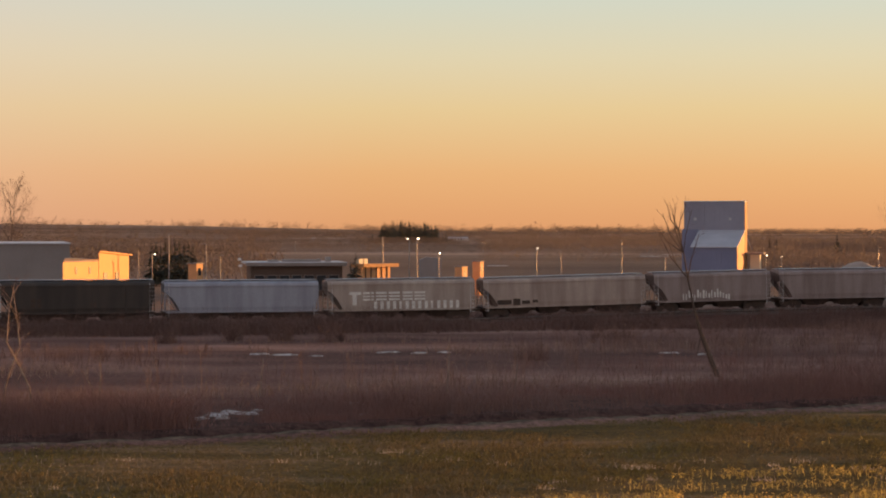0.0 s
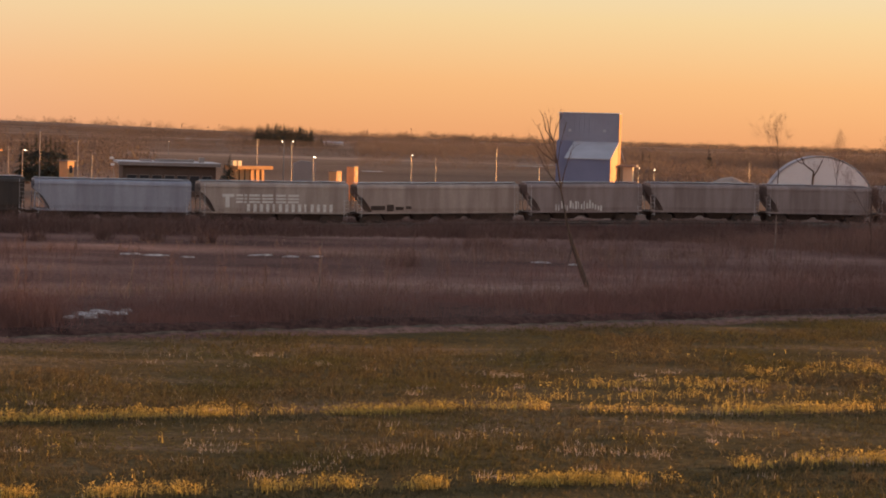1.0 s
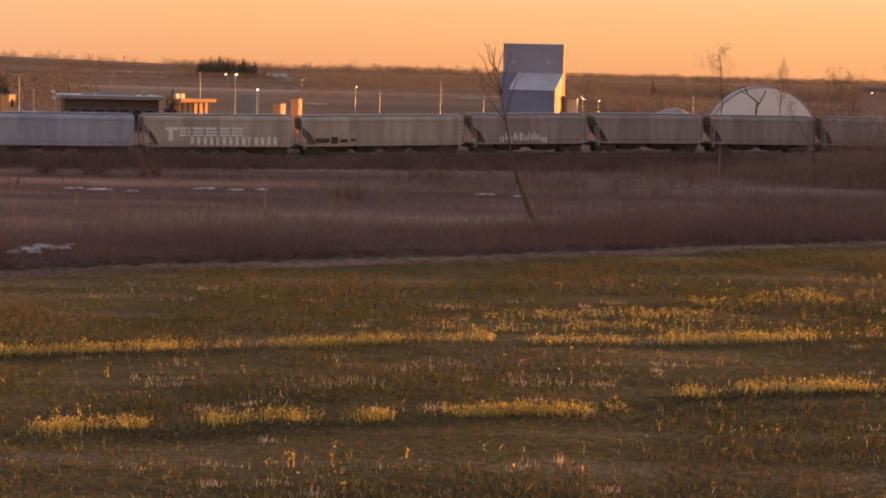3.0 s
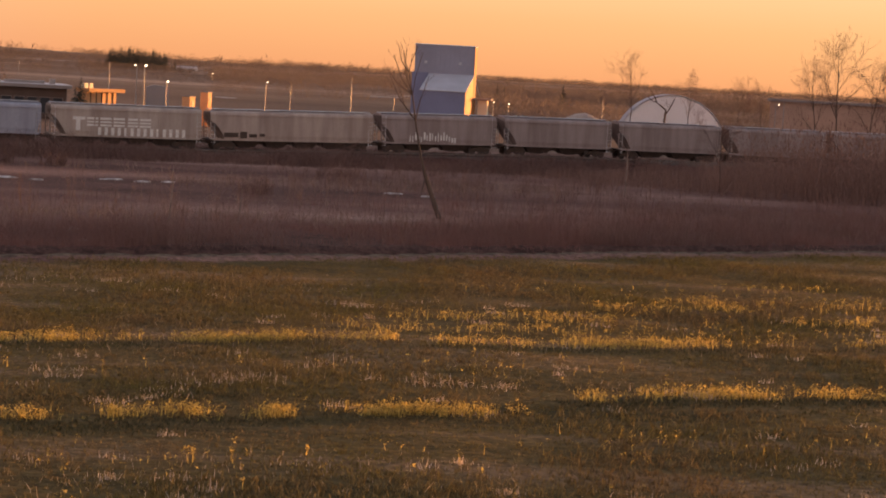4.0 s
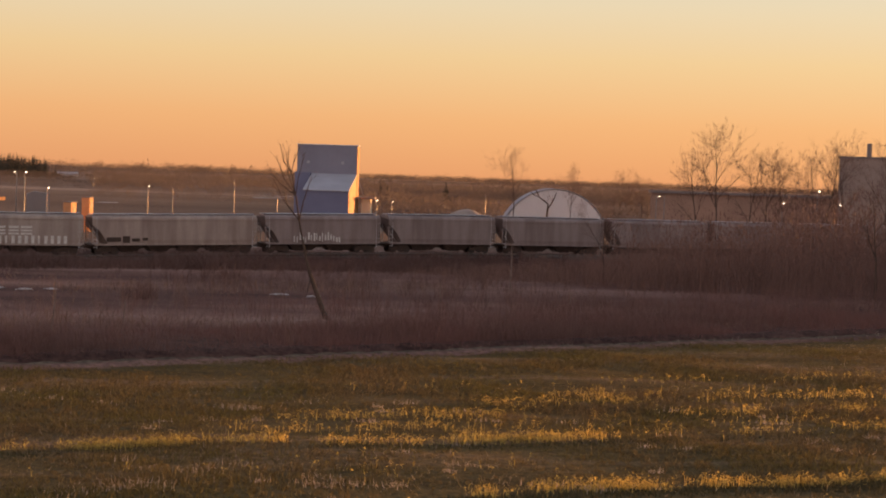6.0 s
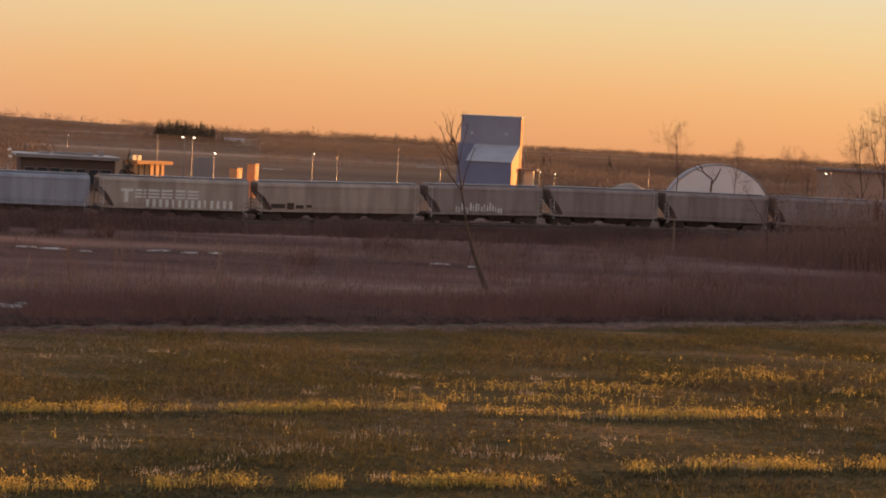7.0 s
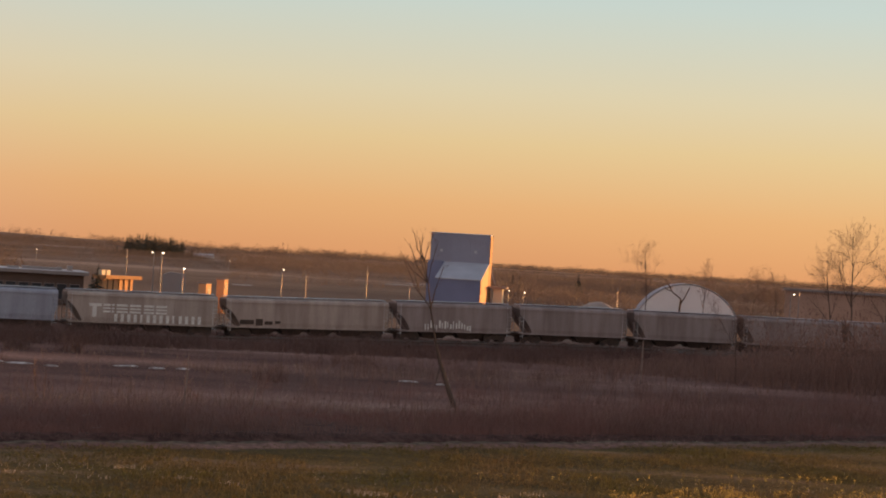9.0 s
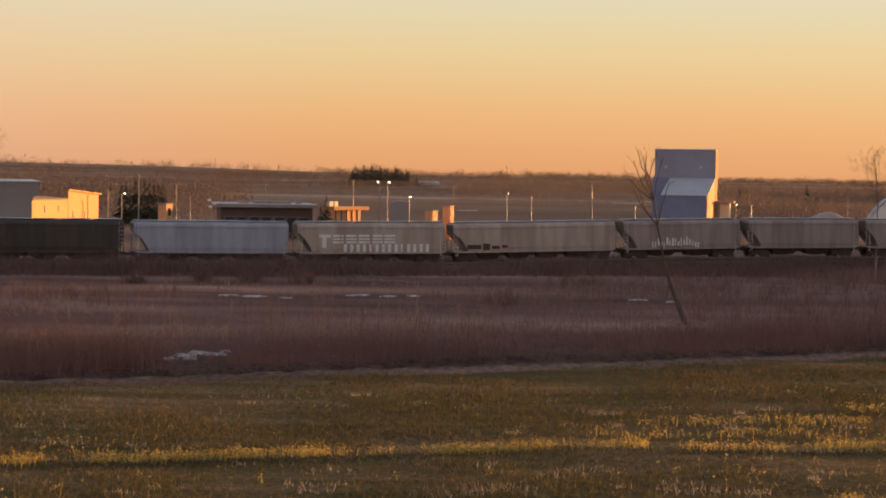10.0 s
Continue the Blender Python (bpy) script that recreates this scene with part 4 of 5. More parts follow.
def build_left_buildings():
    # sunlit cream hall: its long wall looks towards the setting sun
    ob = root("ochre_hall", stand(-13.6, 290, 57) @ Matrix.Diagonal((1.17, 1, 1.07, 1)), "ochre-sided hall glowing in the low sun", "building")
    part("long_wing", on_plan([(-7, 0), (0.8, 0), (0.8, 4), (-1.3, 4)], [5.85, 5.95, 6.2, 6.2]), M_HALL, ob)
    part("tall_wing", on_plan([(0.8, -0.05), (7.7, -0.05), (7.7, 4), (6.5, 4)], [7.0, 6.45, 6.6, 6.8]), M_HALL, ob)
    part("tall_roof", on_plan([(0.5, -0.45), (8.0, -0.45), (7.9, 4.1), (6.6, 4.1)], [7.2, 6.62, 6.8, 7.0], [7.02, 6.44, 6.6, 6.8]), M_HALL, ob)
    part("roof_edge", boxed(-7.0, 0.6, -0.14, -0.0, 5.74, 5.90), M_ROOF, ob)
    for x in (-4.2, -1.2):
        part("vent", boxed(x - 0.2, x + 0.2, -0.06, 0, 4.1, 5.0), M_DARK, ob)
    for x in (-5.8, -3.2, -0.2):
        part("wall_lamp", boxed(x - 0.3, x + 0.3, -0.3, 0, 3.0, 3.3), M_DARK, ob)
    for x in (2.2, 4.9):
        part("door", boxed(x - 0.4, x + 0.4, -0.12, -0.05, 1.6, 4.2), M_DARK, ob)
    gr = root("grey_warehouse", stand(-16.6, 352, 6), "large grey metal warehouse in shade", "warehouse")
    part("wall", boxed(-19, 14.2, 0, 18, 0, 8.3), M_GREYWALL, gr)
    part("roof", prism([(-0.3, 8.3), (-0.3, 8.5), (9, 8.75), (18.3, 8.5), (18.3, 8.3)], -19.2, 14.4, "x"), M_SILO_ROOF, gr)
    clad("siding_ribs", -18.8, 14.0, 0, 8.2, 0, M_GREYWALL, gr)
    # flat-roofed school-like block
    sc = root("flat_roofed_block", stand(-7.84, 320, 4), "long flat-roofed brown block with rooftop units", "building")
    part("wall", boxed(-7.4, 7.4, 0.9, 16, 0, 5.2), M_BROWNWALL, sc)
    part("roof_slab", boxed(-8.3, 8.1, 0, 17, 5.2, 5.55), M_SILO_ROOF, sc)
    part("fascia", boxed(-8.3, 8.1, -0.06, 0.0, 4.95, 5.45), M_ROOF, sc)
    house_windows(sc, [-6 + 2 * i for i in range(7)], 1.0, 3.4, 1.5, 0.9)
    for x, w, h in ((-3.6, 0.9, 0.35), (-0.6, 1.6, 0.45), (2.0, 1.6, 0.4), (5.4, 0.4, 0.8), (3.8, 0.3, 0.5)):
        part("rooftop_unit", boxed(x - w, x + w, 4, 6, 5.55, 5.55 + h), M_POLE, sc)
    lit = root("entrance_block", stand(-5.45, 318, 48), "tan entrance block with an overhanging roof, sunlit", "building")
    part("wall", boxed(-3.4, 3.4, 0.8, 2.6, 0, 4.7), M_SUN_ORANGE, lit)
    part("roof_slab", boxed(-3.8, 4.6, 0, 3.0, 4.75, 5.3), M_SUN_BROWN, lit)
    for i in range(5):
        part("mullion", boxed(-2.6 + i * 1.3 - 0.07, -2.6 + i * 1.3 + 0.07, 0.68, 0.8, 0, 4.7), M_BROWNWALL, lit)
    for x in (-3.4, -2.2):
        part("rooftop_unit", boxed(x - 0.4, x + 0.4, 1, 1.8, 5.3, 6.1), M_CREAM, lit)
    for az, d, w, z, lab in ((-2.99, 322, 0.75, 4.7, "orange-lit stair hut"), (-2.5, 326, 0.55, 5.5, "orange-lit chimney block")):
        t = root("utility_hut", stand(az, d, 56), lab + " beyond the railway", "hut")
        part("wall", boxed(-w, w, 0, 1.5, 0, z), M_SUN_ORANGE, t)
        part("cap", boxed(-w - 0.1, w + 0.1, -0.1, 1.6, z, z + 0.15), M_ROOF, t)
        part("opening", boxed(-0.3, 0.3, -0.04, 0.01, z - 1.6, z - 0.6), M_DARK, t)
    gb = root("grey_tank_house", stand(-4.0, 340, 0), "grey metal tank house in shade", "building")
    part("wall", prism([(-1.9, 0), (-1.9, 5.6), (-0.6, 6.1), (1.9, 5.8), (1.9, 0)], 0, 5), M_GREYWALL, gb)
    fb = root("far_shed", stand(-2.14, 1150, 10), "far pale farm shed", "shed")
    part("wall", boxed(-4.2, 4.2, 0, 6, -1, 2.7), M_GREYWALL, fb)
    part("roof", boxed(-4.4, 4.4, -0.2, 6.2, 2.7, 3.0), M_ROOF, fb)


def build_yard_extras():
    mast = root("signal_mast", stand(-9.42, 305), "leaning signal mast with pale plates", "signal mast")
    part("mast", tubed((0.5, 0, 0), (-0.55, 0, 7.1), 0.07, 0.05), M_POLE, mast)
    for z in (5.2, 6.2):
        x = 0.5 - 1.05 * z / 7.1
        part("plate", boxed(x - 0.3, x + 0.3, -0.12, 0.0, z - 0.18, z + 0.18, bevel=0.02), M_WHITE, mast, "white plate")
    part("base", boxed(0.2, 0.8, -0.3, 0.3, 0, 0.5), M_CONCRETE, mast)
    hut = root("gate_hut", stand(-10.64, 312, 52), "small orange-lit gate hut by the road", "hut")
    part("wall", boxed(-0.8, 0.8, 0, 1.6, 0, 5.4), M_SUN_ORANGE, hut)
    part("roof", boxed(-1.0, 1.0, -0.2, 1.8, 5.4, 5.6), M_ROOF, hut)
    part("window", boxed(-0.35, 0.35, -0.05, 0.01, 3.6, 4.8), M_GLASS, hut)
    farm = root("far_farmhouse", stand(-3.15, 1350, 20), "far white farm building with a pale roof", "house")
    part("wall", boxed(-6.5, 6.5, 0, 6, -1, 1.6), M_WHITE, farm)
    part("roof", prism([(-0.4, 1.6), (3, 2.6), (6.4, 1.6)], -6.9, 6.9, "x"), M_SILO_ROOF, farm)
    # pale gravel heap
    o = spot(8.2, 430)
    heap = bmesh.new()
    g = random.Random(31)
    top = heap.verts.new((0.8, 0, 4.2))
    rings = []
    for rr, z in ((1.8, 3.8), (4.4, 2.5), (7.4, 0.8), (9.5, -0.3)):
        rings.append([heap.verts.new((rr * math.cos(a) * g.uniform(0.9, 1.1) + 0.8 * (1 - rr / 8), rr * 0.7 * math.sin(a) * g.uniform(0.9, 1.1), z + g.uniform(-0.15, 0.15))) for a in (math.tau * k / 20 for k in range(20))])
    for k in range(20):
        heap.faces.new((top, rings[0][k], rings[0][(k + 1) % 20]))
        for a, b in zip(rings, rings[1:]):
            heap.faces.new((a[k], b[k], b[(k + 1) % 20], a[(k + 1) % 20]))
    ob = part("gravel_heap", heap, M_GRAVEL)
    ob.matrix_basis = pose(o.x, o.y, o.z, 0, 0, -8)
    tagged(ob, "pale gravel heap in the yard", "gravel heap")


def light_pole(az, d, top_el, lit, arm=0.9):
    base = spot(az, d)
    h = EYE[2] + d * math.tan(radians(top_el)) - base.z
    ob = root("light_pole", stand(az, d), "tall grey yard light pole" + (" with a lit lamp" if lit else ""), "light pole", "yard light poles")
    part("pole", tubed((0, 0, 0), (0, 0, h), 0.11, 0.07, 8), M_POLE, ob)
    if arm:
        part("arm", tubed((0, 0, h), (arm, 0, h + 0.1), 0.05, 0.05, 6), M_POLE, ob)
        part("lamp_head", boxed(arm - 0.13, arm + 0.13, -0.1, 0.1, h - 0.03, h + 0.08), M_LAMP if lit else M_POLE, ob)
    return ob


def build_poles():
    for az, d, el, lit, arm in ((-12.38, 300, -0.50, 0, 0), (-11.99, 300, -0.62, 1, 0.4), (-11.51, 310, -0.05, 0, 0), (-10.45, 300, -0.33, 0, -0.6), (-10.05, 300, -0.66, 0, 0.4), (-5.37, 330, -0.13, 0, 0), (-4.60, 340, -0.18, 1, -0.3), (-4.38, 300, -0.18, 1, 0.2), (-3.75, 300, -0.6, 1, 0.2), (-0.92, 420, -0.46, 1, 0.3), (-0.21, 430, -0.51, 0, 0), (1.54, 420, -0.2, 0, 0), (2.78, 320, -0.73, 0, 0), (5.65, 470, -0.66, 1, 0.2), (6.09, 480, -0.69, 1, 0.2), (8.8, 500, -0.4, 0, 0), (13.72, 330, -0.27, 1, 0.5), (13.95, 330, -0.2, 0, 0), (18.28, 300, 0.02, 1, 0.3), (17.3, 300, -0.35, 1, 0.2), (18.9, 300, -0.35, 1, 0.2), (-7.9, 800, -0.28, 1, 0.2), (-2.46, 880, -0.29, 1, 0.3)):
        light_pole(az, d, el, lit, arm)


def crowns(name, feet, height, mat, label, per=46, wide=0.42, size=1.0):
    """Far leafless trees: fuzzy crowns of small slivers over a thin stem."""
    n = len(feet)
    k = n * per
    f, h = np.repeat(feet, per, 0), np.repeat(height, per)
    a, q = rng.uniform(0, math.tau, k), rng.uniform(0.12, 1, k)
    rad = h * wide * np.sqrt(np.clip(1 - (2 * q - 1.15) ** 2, 0.04, 1)) * np.sqrt(rng.uniform(0, 1, k))
    c = f + np.stack([np.cos(a) * rad, np.sin(a) * rad, h * q * rng.uniform(0.85, 1.0, k)], -1)
    sz = (size * h * rng.uniform(0.02, 0.055, k))[:, None]
    d = rng.normal(0, 1, (3, k, 3)) * [0.6, 0.6, 1.9]
    v = np.stack([c + d[0] * sz, c + d[1] * sz * 0.6, c + d[2] * sz * 0.4], 1).reshape(-1, 3)
    ob = sheet(name, v, np.arange(len(v)).reshape(-1, 3), mat)
    return tagged(ob, label, "woods", kind="stuff")


def build_far():
    # wooded skyline and belts of bare trees
    n = 9000
    az = rng.uniform(-32, 45, n)
    r = rng.uniform(2700, 3150, n)
    p = np.stack([r * np.sin(np.radians(az)), r * np.cos(np.radians(az))], -1)
    p = p[rng.uniform(0, 1, n) < 0.1 + lumps(p, 120, 2)]
    crowns("skyline_woods", grounded(p, 0.5), rng.uniform(3, 9, len(p)) * (0.25 + 1.25 * lumps(p, 45, 8)), M_HILLWOODS, "wooded low hills along the horizon", 30, 0.5, 2.0)
    for a0, a1, r0, r1, k, h0, h1, lab in (
        (-30, -8.5, 400, 900, 2600, 4, 9, "brown leafless woods behind the buildings"),
        (-9.5, -2.5, 800, 2000, 1200, 2, 5, "low brown woods on far fields"),
        (-6.3, -3.0, 1120, 1290, 420, 3, 5, "low brown bushes before the spruce grove"),
        (-2.5, 3.3, 640, 1300, 2200, 3, 7, "brown leafless tree belt on far fields"),
        (4.8, 14.5, 520, 1000, 3800, 4, 8, "brown leafless tree belt behind the elevator yard"),
        (14.5, 45, 420, 800, 2600, 5, 10, "brown leafless woods behind the mill"),
    ):
        p = scatter(k, a0, a1, r0, r1)
        p = p[rng.uniform(0, 1, len(p)) < 0.35 + lumps(p, 40, k)]
        crowns("tree_belt", grounded(p, 0.3), rng.uniform(h0, h1, len(p)) * (0.45 + 0.55 * lumps(p, 60, k + 1)), M_WOODS if a0 > -3 else M_HILLWOODS, lab, 60, 0.85, 1.15)
    p = scatter(26000, -30, 26, 850, 2800)
    p = p[rng.uniform(0, 1, len(p)) < np.clip(lumps(p, 70, 55) * 1.8 - 0.55, 0, 1)]
    r = np.hypot(p[:, 0], p[:, 1])
    crowns("hill_woods", grounded(p, 0.3), rng.uniform(0.5, 1, len(p)) * np.interp(r, [850, 1600, 2800], [3, 5, 9]), M_HILLWOODS, "patches of dark leafless woods on far hills", 30, 1.0, 2.1)


def build_trees():
    kinds = [bare_tree(11 + k, 10, M_BARK, "leafless brown tree with a fine twig crown", 0.02 * k) for k in range(4)]
    spots = [  # heading, distance, top elevation
        (-16.01, 420, 1.40), (9.62, 405, 0.86), (11.25, 402, 0.42), (11.6, 404, -0.5), (15.45, 300, 1.62), (14.9, 300, 0.9), (16.4, 300, 1.0), (16.9, 300, 0.95), (17.4, 300, 0.8),
        (18.15, 300, 0.9), (18.55, 290, 1.36), (18.95, 300, 1.1), (20.1, 300, 1.4), (22.25, 300, 1.85), (22.7, 300, 1.5), (12.7, 320, 0.3), (13.4, 320, 0.2), (23.9, 280, 1.6), (25.5, 260, 1.4), (27.5, 270, 1.7),
        (20.0, 195, 0.2), (20.9, 200, 0.4), (23.0, 185, 0.5), (24.2, 190, 0.6), (26.0, 180, 0.8), (12.3, 206, -0.6),
    ]
    used = set()
    g = random.Random(5)
    for i, (az, d, el) in enumerate(spots):
        k = i % 4
        base = spot(az, d)
        h = EYE[2] + d * math.tan(radians(el)) - base.z
        m = pose(base.x, base.y, base.z - 0.05, 0, 0, g.uniform(0, 360))
        if k in used:
            t = copy_thing(kinds[k], m)
        else:
            t = kinds[k]
            used.add(k)
        place(t, m, h / 10.4)
        if i in (1, 2):
            t.scale = (h / 16, h / 16, h / 10.4)
        elif d > 250:
            t.scale = (h / 13, h / 13, h / 10.4)
    # slender trees on the near marsh
    b = spot(4.32, 142)
    slim = root("leaning_tree", pose(b.x, b.y, b.z, 0, 0, -4.29), "slender leaning leafless tree on the marsh", "tree")
    bm, fine = bmesh.new(), bmesh.new()
    line = [(0, 0, -0.2), (-0.55, 0, 1.2), (-1.25, 0.2, 3.0), (-1.7, 0.1, 4.6), (-2.2, 0, 7.0), (-2.5, 0.1, 8.8), (-2.85, 0, 10.4)]
    rad = [0.21, 0.19, 0.14, 0.075, 0.06, 0.05, 0.035]
    for k in range(6):
        tube(bm, line[k], line[k + 1], rad[k], rad[k + 1], 7)
    tube(bm, (-1.25, 0.2, 3.0), (-1.5, -0.4, 1.7), 0.06, 0.02, 5)
    for k, (o, e) in enumerate(((5, (-4.0, 0.5, 11.6)), (5, (-1.9, -0.4, 11.9)), (6, (-3.1, 0.2, 12.2)), (4, (-3.6, -0.3, 9.6)), (5, (-3.3, 0.3, 12.0)), (6, (-2.3, 0.1, 12.3)), (5, (-4.6, 0.2, 10.9)), (4, (-1.4, -0.2, 10.2)), (4, (-4.3, 0.4, 10.3)), (6, (-3.7, -0.2, 12.4)))):
        a, e = Vector(line[o]), Vector(e)
        m_ = a.lerp(e, 0.5) + Vector((-0.15, 0.1, -0.2))
        tube(bm, a, m_, 0.045, 0.032, 4)
        tube(bm, m_, e, 0.032, 0.015, 4)
        for q in range(4):
            twig(fine, m_.lerp(e, q / 4), ((e - m_).normalized() + Vector((g.gauss(0, 0.4), g.gauss(0, 0.4), 0.2))).normalized(), 0.9, 0.016, g, 1)
    part("trunk", bm, M_BARK, slim)
    part("crown", fine, M_DARKTWIG, slim)
    pale = root("birch_tree", Matrix(), "pale slender birch with sparse bare branches", "tree", "birches")
    bm, fine = bmesh.new(), bmesh.new()
    line = [Vector(v) for v in ((0, 0, -0.2), (-0.25, 0, 1.6), (-0.85, 0.1, 2.9), (-1.5, 0, 4.2), (-1.35, 0.1, 6.0), (-0.95, 0, 7.9))]
    rad = [0.075, 0.068, 0.056, 0.044, 0.03, 0.012]
    for k in range(5):
        tube(bm, line[k], line[k + 1], rad[k], rad[k + 1], 7)
    for k in range(14):
        z = 2.6 + k * 0.38
        o = line[min(4, int(z / 1.6))].lerp(line[min(5, int(z / 1.6) + 1)], (z / 1.6) % 1)
        d = Vector((g.gauss(0, 0.7), g.gauss(0, 0.7), 0.8)).normalized()
        e = o + d * g.uniform(0.6, 1.3)
        tube(bm, o, e, 0.022, 0.01, 4)
        for _ in range(3):
            twig(fine, o.lerp(e, g.uniform(0.4, 1)), (d + Vector((g.gauss(0, 0.4), g.gauss(0, 0.4), 0.1))).normalized(), 0.6, 0.008, g, 1)
    part("trunk", bm, M_BIRCH, pale)
    part("crown", fine, M_TWIG, pale)
    birches = [(-15.32, 114, 8.2), (-16.2, 116, 7.5), (-13.6, 122, 3.0), (23.4, 180, 9.0)]
    for i, (az, d, h) in enumerate(birches):
        p = spot(az, d)
        m = pose(p.x, p.y, p.z - 0.05, 0, 0, g.uniform(-50, 50) + (180 if i % 2 else 0) if i else -az)
        t = pale if i == 0 else copy_thing(pale, m)
        place(t, m, h / 8.2)
    for i, (az, d, h) in enumerate(((-9.6, 190, 1.9), (-8.2, 188, 1.7), (-6.8, 187, 1.6), (-11.6, 186, 1.6), (1.2, 192, 1.3), (-1.0, 160, 1.5))):
        foot = np.array([spot(az, d)]) + np.column_stack([rng.normal(0, 0.8, (5, 2)), np.zeros(5)])
        bush = twig_shrubs("marsh_bush", foot, np.full(5, h), 40, M_DARKTWIG, "dark rounded leafless bush on the marsh", 0.05, 0.55)
        bush["kind"] = "thing"
        tagged(bush, category="bush", group="marsh bushes")
    b = spot(10.57, 396)
    crook = root("crooked_tree", pose(b.x, b.y, b.z, 0, 0, -10.57), "dark crooked leafless tree before the storage building", "tree")
    bm, fine = bmesh.new(), bmesh.new()
    for path, r0 in (([(0, 0, -0.2), (0.1, 0, 3.0), (0.25, 0.1, 5.4), (0.3, 0, 6.2), (-0.7, 0.1, 6.9), (-1.6, 0, 7.6), (-1.9, 0.1, 8.4), (-2.5, 0, 9.2)], 0.24), ([(0.25, 0, 5.2), (0.9, 0.1, 6.2), (1.3, 0, 7.0), (1.9, 0.1, 8.4)], 0.15), ([(-1.6, 0, 7.6), (-2.6, 0.1, 7.9), (-3.3, 0, 8.6)], 0.10)):
        for k in range(len(path) - 1):
            tube(bm, path[k], path[k + 1], r0 * (1 - 0.09 * k), r0 * (0.91 - 0.09 * k), 6)
            for _ in range(2 if path[k][2] > 5 else 0):
                twig(fine, Vector(path[k + 1]), Vector((g.gauss(0, 0.6), g.gauss(0, 0.4), 0.7)).normalized(), 1.5, 0.03, g, 1)
    part("trunk", bm, M_BARK, crook)
    part("crown", fine, M_DARKTWIG, crook)
    for az, d, h, lean in ((-3.52, 127, 3.7, 0.05), (-8.95, 124, 2.4, 0.12), (-13.5, 122, 2.8, 0.03), (-1.55, 130, 2.2, 0.1), (7.6, 150, 2.6, -0.05), (-12.2, 121, 2.0, 0.2), (11.3, 150, 2.2, 0.08), (9.6, 190, 5.6, 0.0), (21.86, 188, 9.0, 0.01)):
        b = spot(az, d)
        stem = root("dead_stem", pose(b.x, b.y, b.z, 0, 0, -az), "pale dead birch stem standing in the brush", "tree", "dead stems")
        bm = bmesh.new()
        mid = (lean * h * 0.45 + 0.06, 0, h * 0.5)
        tube(bm, (0, 0, -0.2), mid, 0.05 + 0.006 * h, 0.035 + 0.005 * h, 6)
        tube(bm, mid, (lean * h, 0, h), 0.035 + 0.005 * h, 0.015, 6)
        part("trunk", bm, M_BIRCH, stem)
        bm = bmesh.new()
        for k in range(5):
            z = h * (0.45 + 0.1 * k)
            tube(bm, (lean * z, 0, z), (lean * z + g.uniform(-0.5, 0.5), g.uniform(-0.4, 0.4), z + 0.45), 0.018, 0.008, 4)
        part("branches", bm, M_TWIG, stem)
    sp = [spruce(70 + k, 10) for k in range(3)]
    first = set()
    for i in range(36):
        az = -5.40 + 1.62 * (i + g.uniform(-0.5, 0.5)) / 35
        d = g.uniform(1300, 1450)
        k = i % 3
        m_ = spot(az, d)
        m = pose(m_.x, m_.y, m_.z - 0.1, 0, 0, g.uniform(0, 360))
        t = copy_thing(sp[k], m) if k in first else sp[k]
        first.add(k)
        place(t, m, g.uniform(1.05, 1.5))
    for i in range(22):
        p = spot(-5.75 + 2.2 * (i + g.uniform(-0.4, 0.4)) / 21, g.uniform(1210, 1290))
        m = pose(p.x, p.y, p.z - 0.1, 0, 0, g.uniform(0, 360))
        place(copy_thing(sp[i % 3], m), m, g.uniform(0.45, 0.75))
    for az, d, h in [(-12.0 + 0.13 * k, 380 + 6 * (k % 3), g.uniform(7.5, 10.2)) for k in range(10)] + [(7.65, 700, 9.5), (5.75, 640, 8.5), (5.95, 640, 8), (-6.15, 314, 7.4), (-6.3, 316, 5.9)]:
        p = spot(az, d)
        m = pose(p.x, p.y, p.z - 0.1, 0, 0, g.uniform(0, 360))
        t = tagged(place(copy_thing(sp[0], m), m, h / 10), "dark spruce tree beyond the railway", "tree", "yard spruces")


def snow_patch(az, d, w, depth, seed):
    g = random.Random(seed)
    bm = bmesh.new()
    ring = []
    for i in range(26):
        a = math.tau * i / 26
        k = g.uniform(0.55, 1.1)
        ring.append((math.cos(a) * w * k, math.sin(a) * depth * k))
    o = spot(az, d)
    t = radians(-az + 18)
    def at(x, y, up):
        px, py = o.x + x * math.cos(t) - y * math.sin(t), o.y + x * math.sin(t) + y * math.cos(t)
        return bm.verts.new((px, py, float(ground_z(px, py)) + up))
    mid = at(0, 0, 0.14)
    out, inn = [at(x, y, -0.05) for x, y in ring], [at(x * 0.8, y * 0.8, 0.09 + g.uniform(-0.03, 0.04)) for x, y in ring]
    for i in range(26):
        j = (i + 1) % 26
        bm.faces.new((out[i], out[j], inn[j], inn[i]))
        bm.faces.new((inn[i], inn[j], mid))
    return tagged(part("snow_patch", bm, M_SNOW), "patch of old grey snow on dead grass", "snow patch", "snow patches")


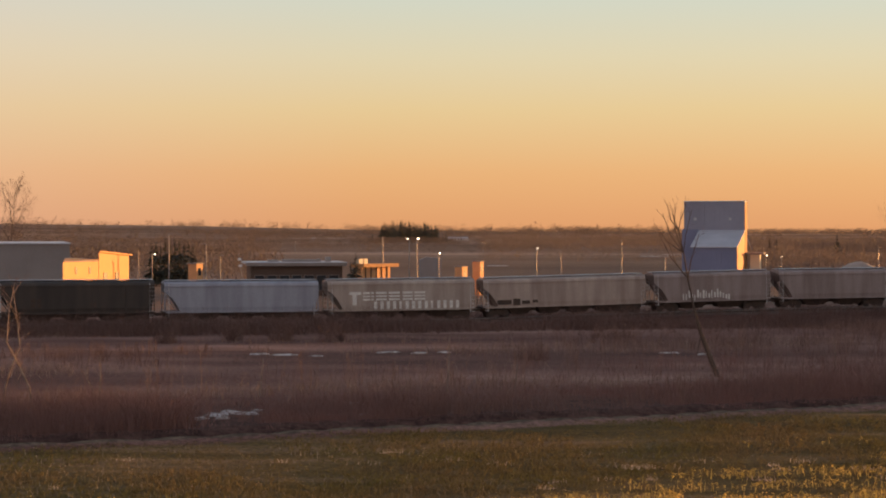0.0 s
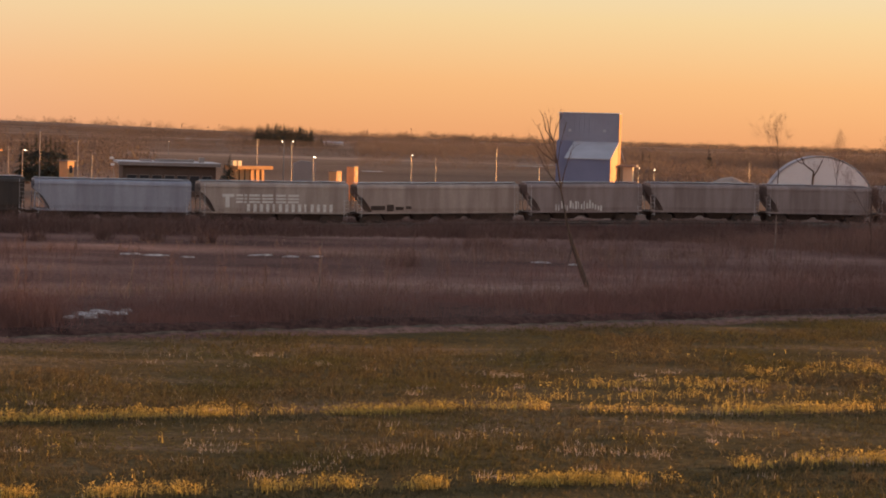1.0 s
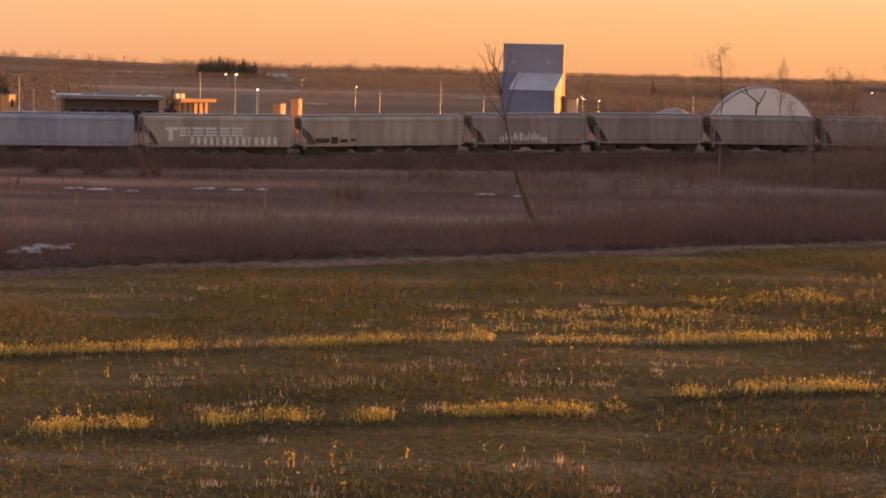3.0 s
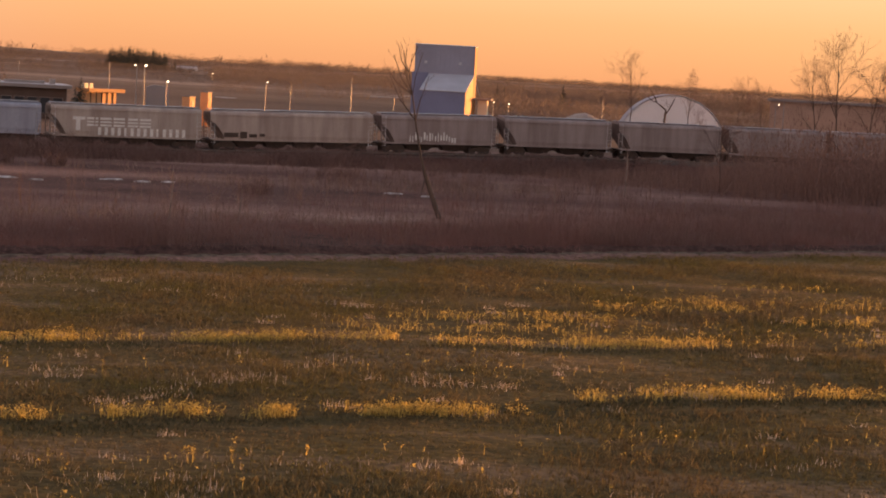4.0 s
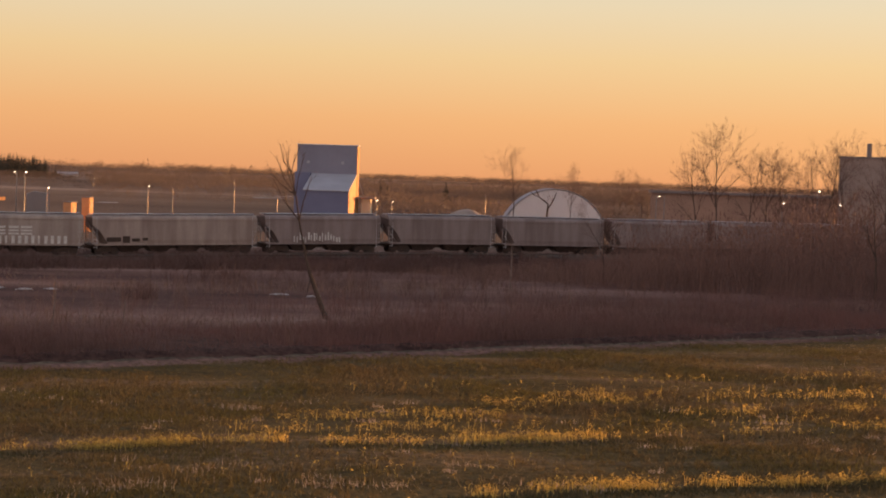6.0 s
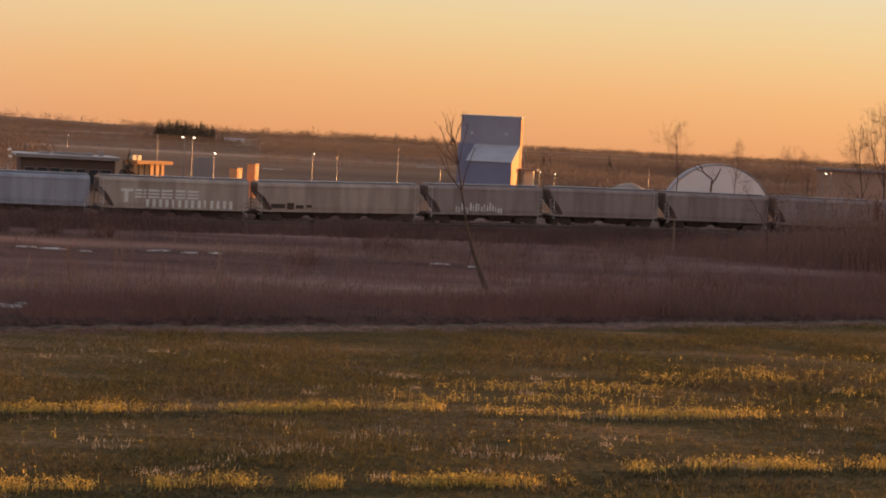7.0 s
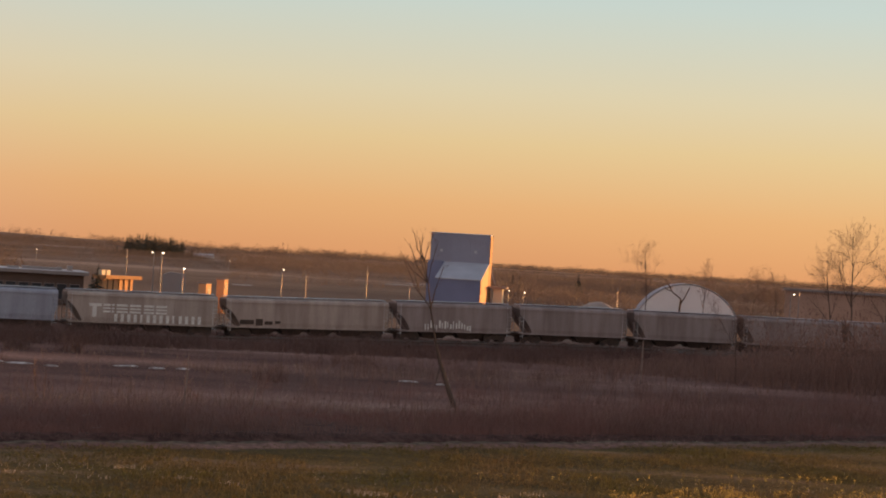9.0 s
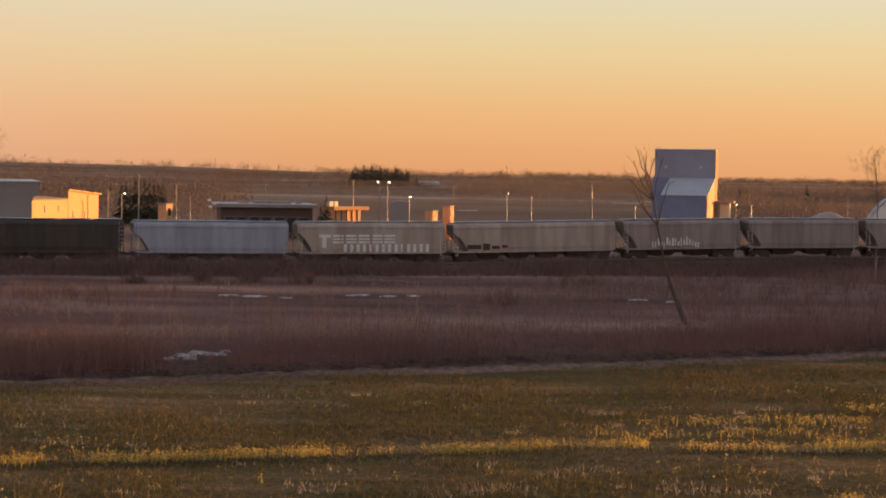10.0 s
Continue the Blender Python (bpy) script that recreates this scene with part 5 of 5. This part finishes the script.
def build_snow():
    for i, (az, d, w, dep) in enumerate(((-10.2, 112, 0.8, 0.9), (-9.75, 114, 0.7, 1.0), (-9.3, 113, 0.8, 0.7), (-10.6, 110, 0.5, 0.5), (-9.0, 115, 0.4, 0.5), (-10.0, 110, 0.5, 0.35), (-6.2, 119, 0.5, 0.4), (-5.9, 112, 0.35, 0.25), (-8.9, 167, 1.0, 0.5), (-8.2, 166, 1.5, 0.35), (-7.3, 165, 0.7, 0.3), (-5.2, 169, 1.3, 0.3), (-4.3, 168, 0.9, 0.4), (-3.6, 169, 0.7, 0.3), (2.9, 169, 1.0, 0.3), (3.9, 168, 0.8, 0.25), (2.5, 760, 9, 6), (-2.0, 585, 4, 5), (3.0, 800, 6, 5), (-3.1, 1420, 9, 14), (-7.2, 1560, 26, 14), (-1.4, 1250, 12, 12))):
        snow_patch(az, d, w, dep, 90 + i)


build_railway()
build_train()
build_elevator()
build_dome()
build_mill()
build_left_buildings()
build_yard_extras()
build_poles()
build_trees()
build_far()
build_brush()
build_field()
build_weeds()
build_snow()
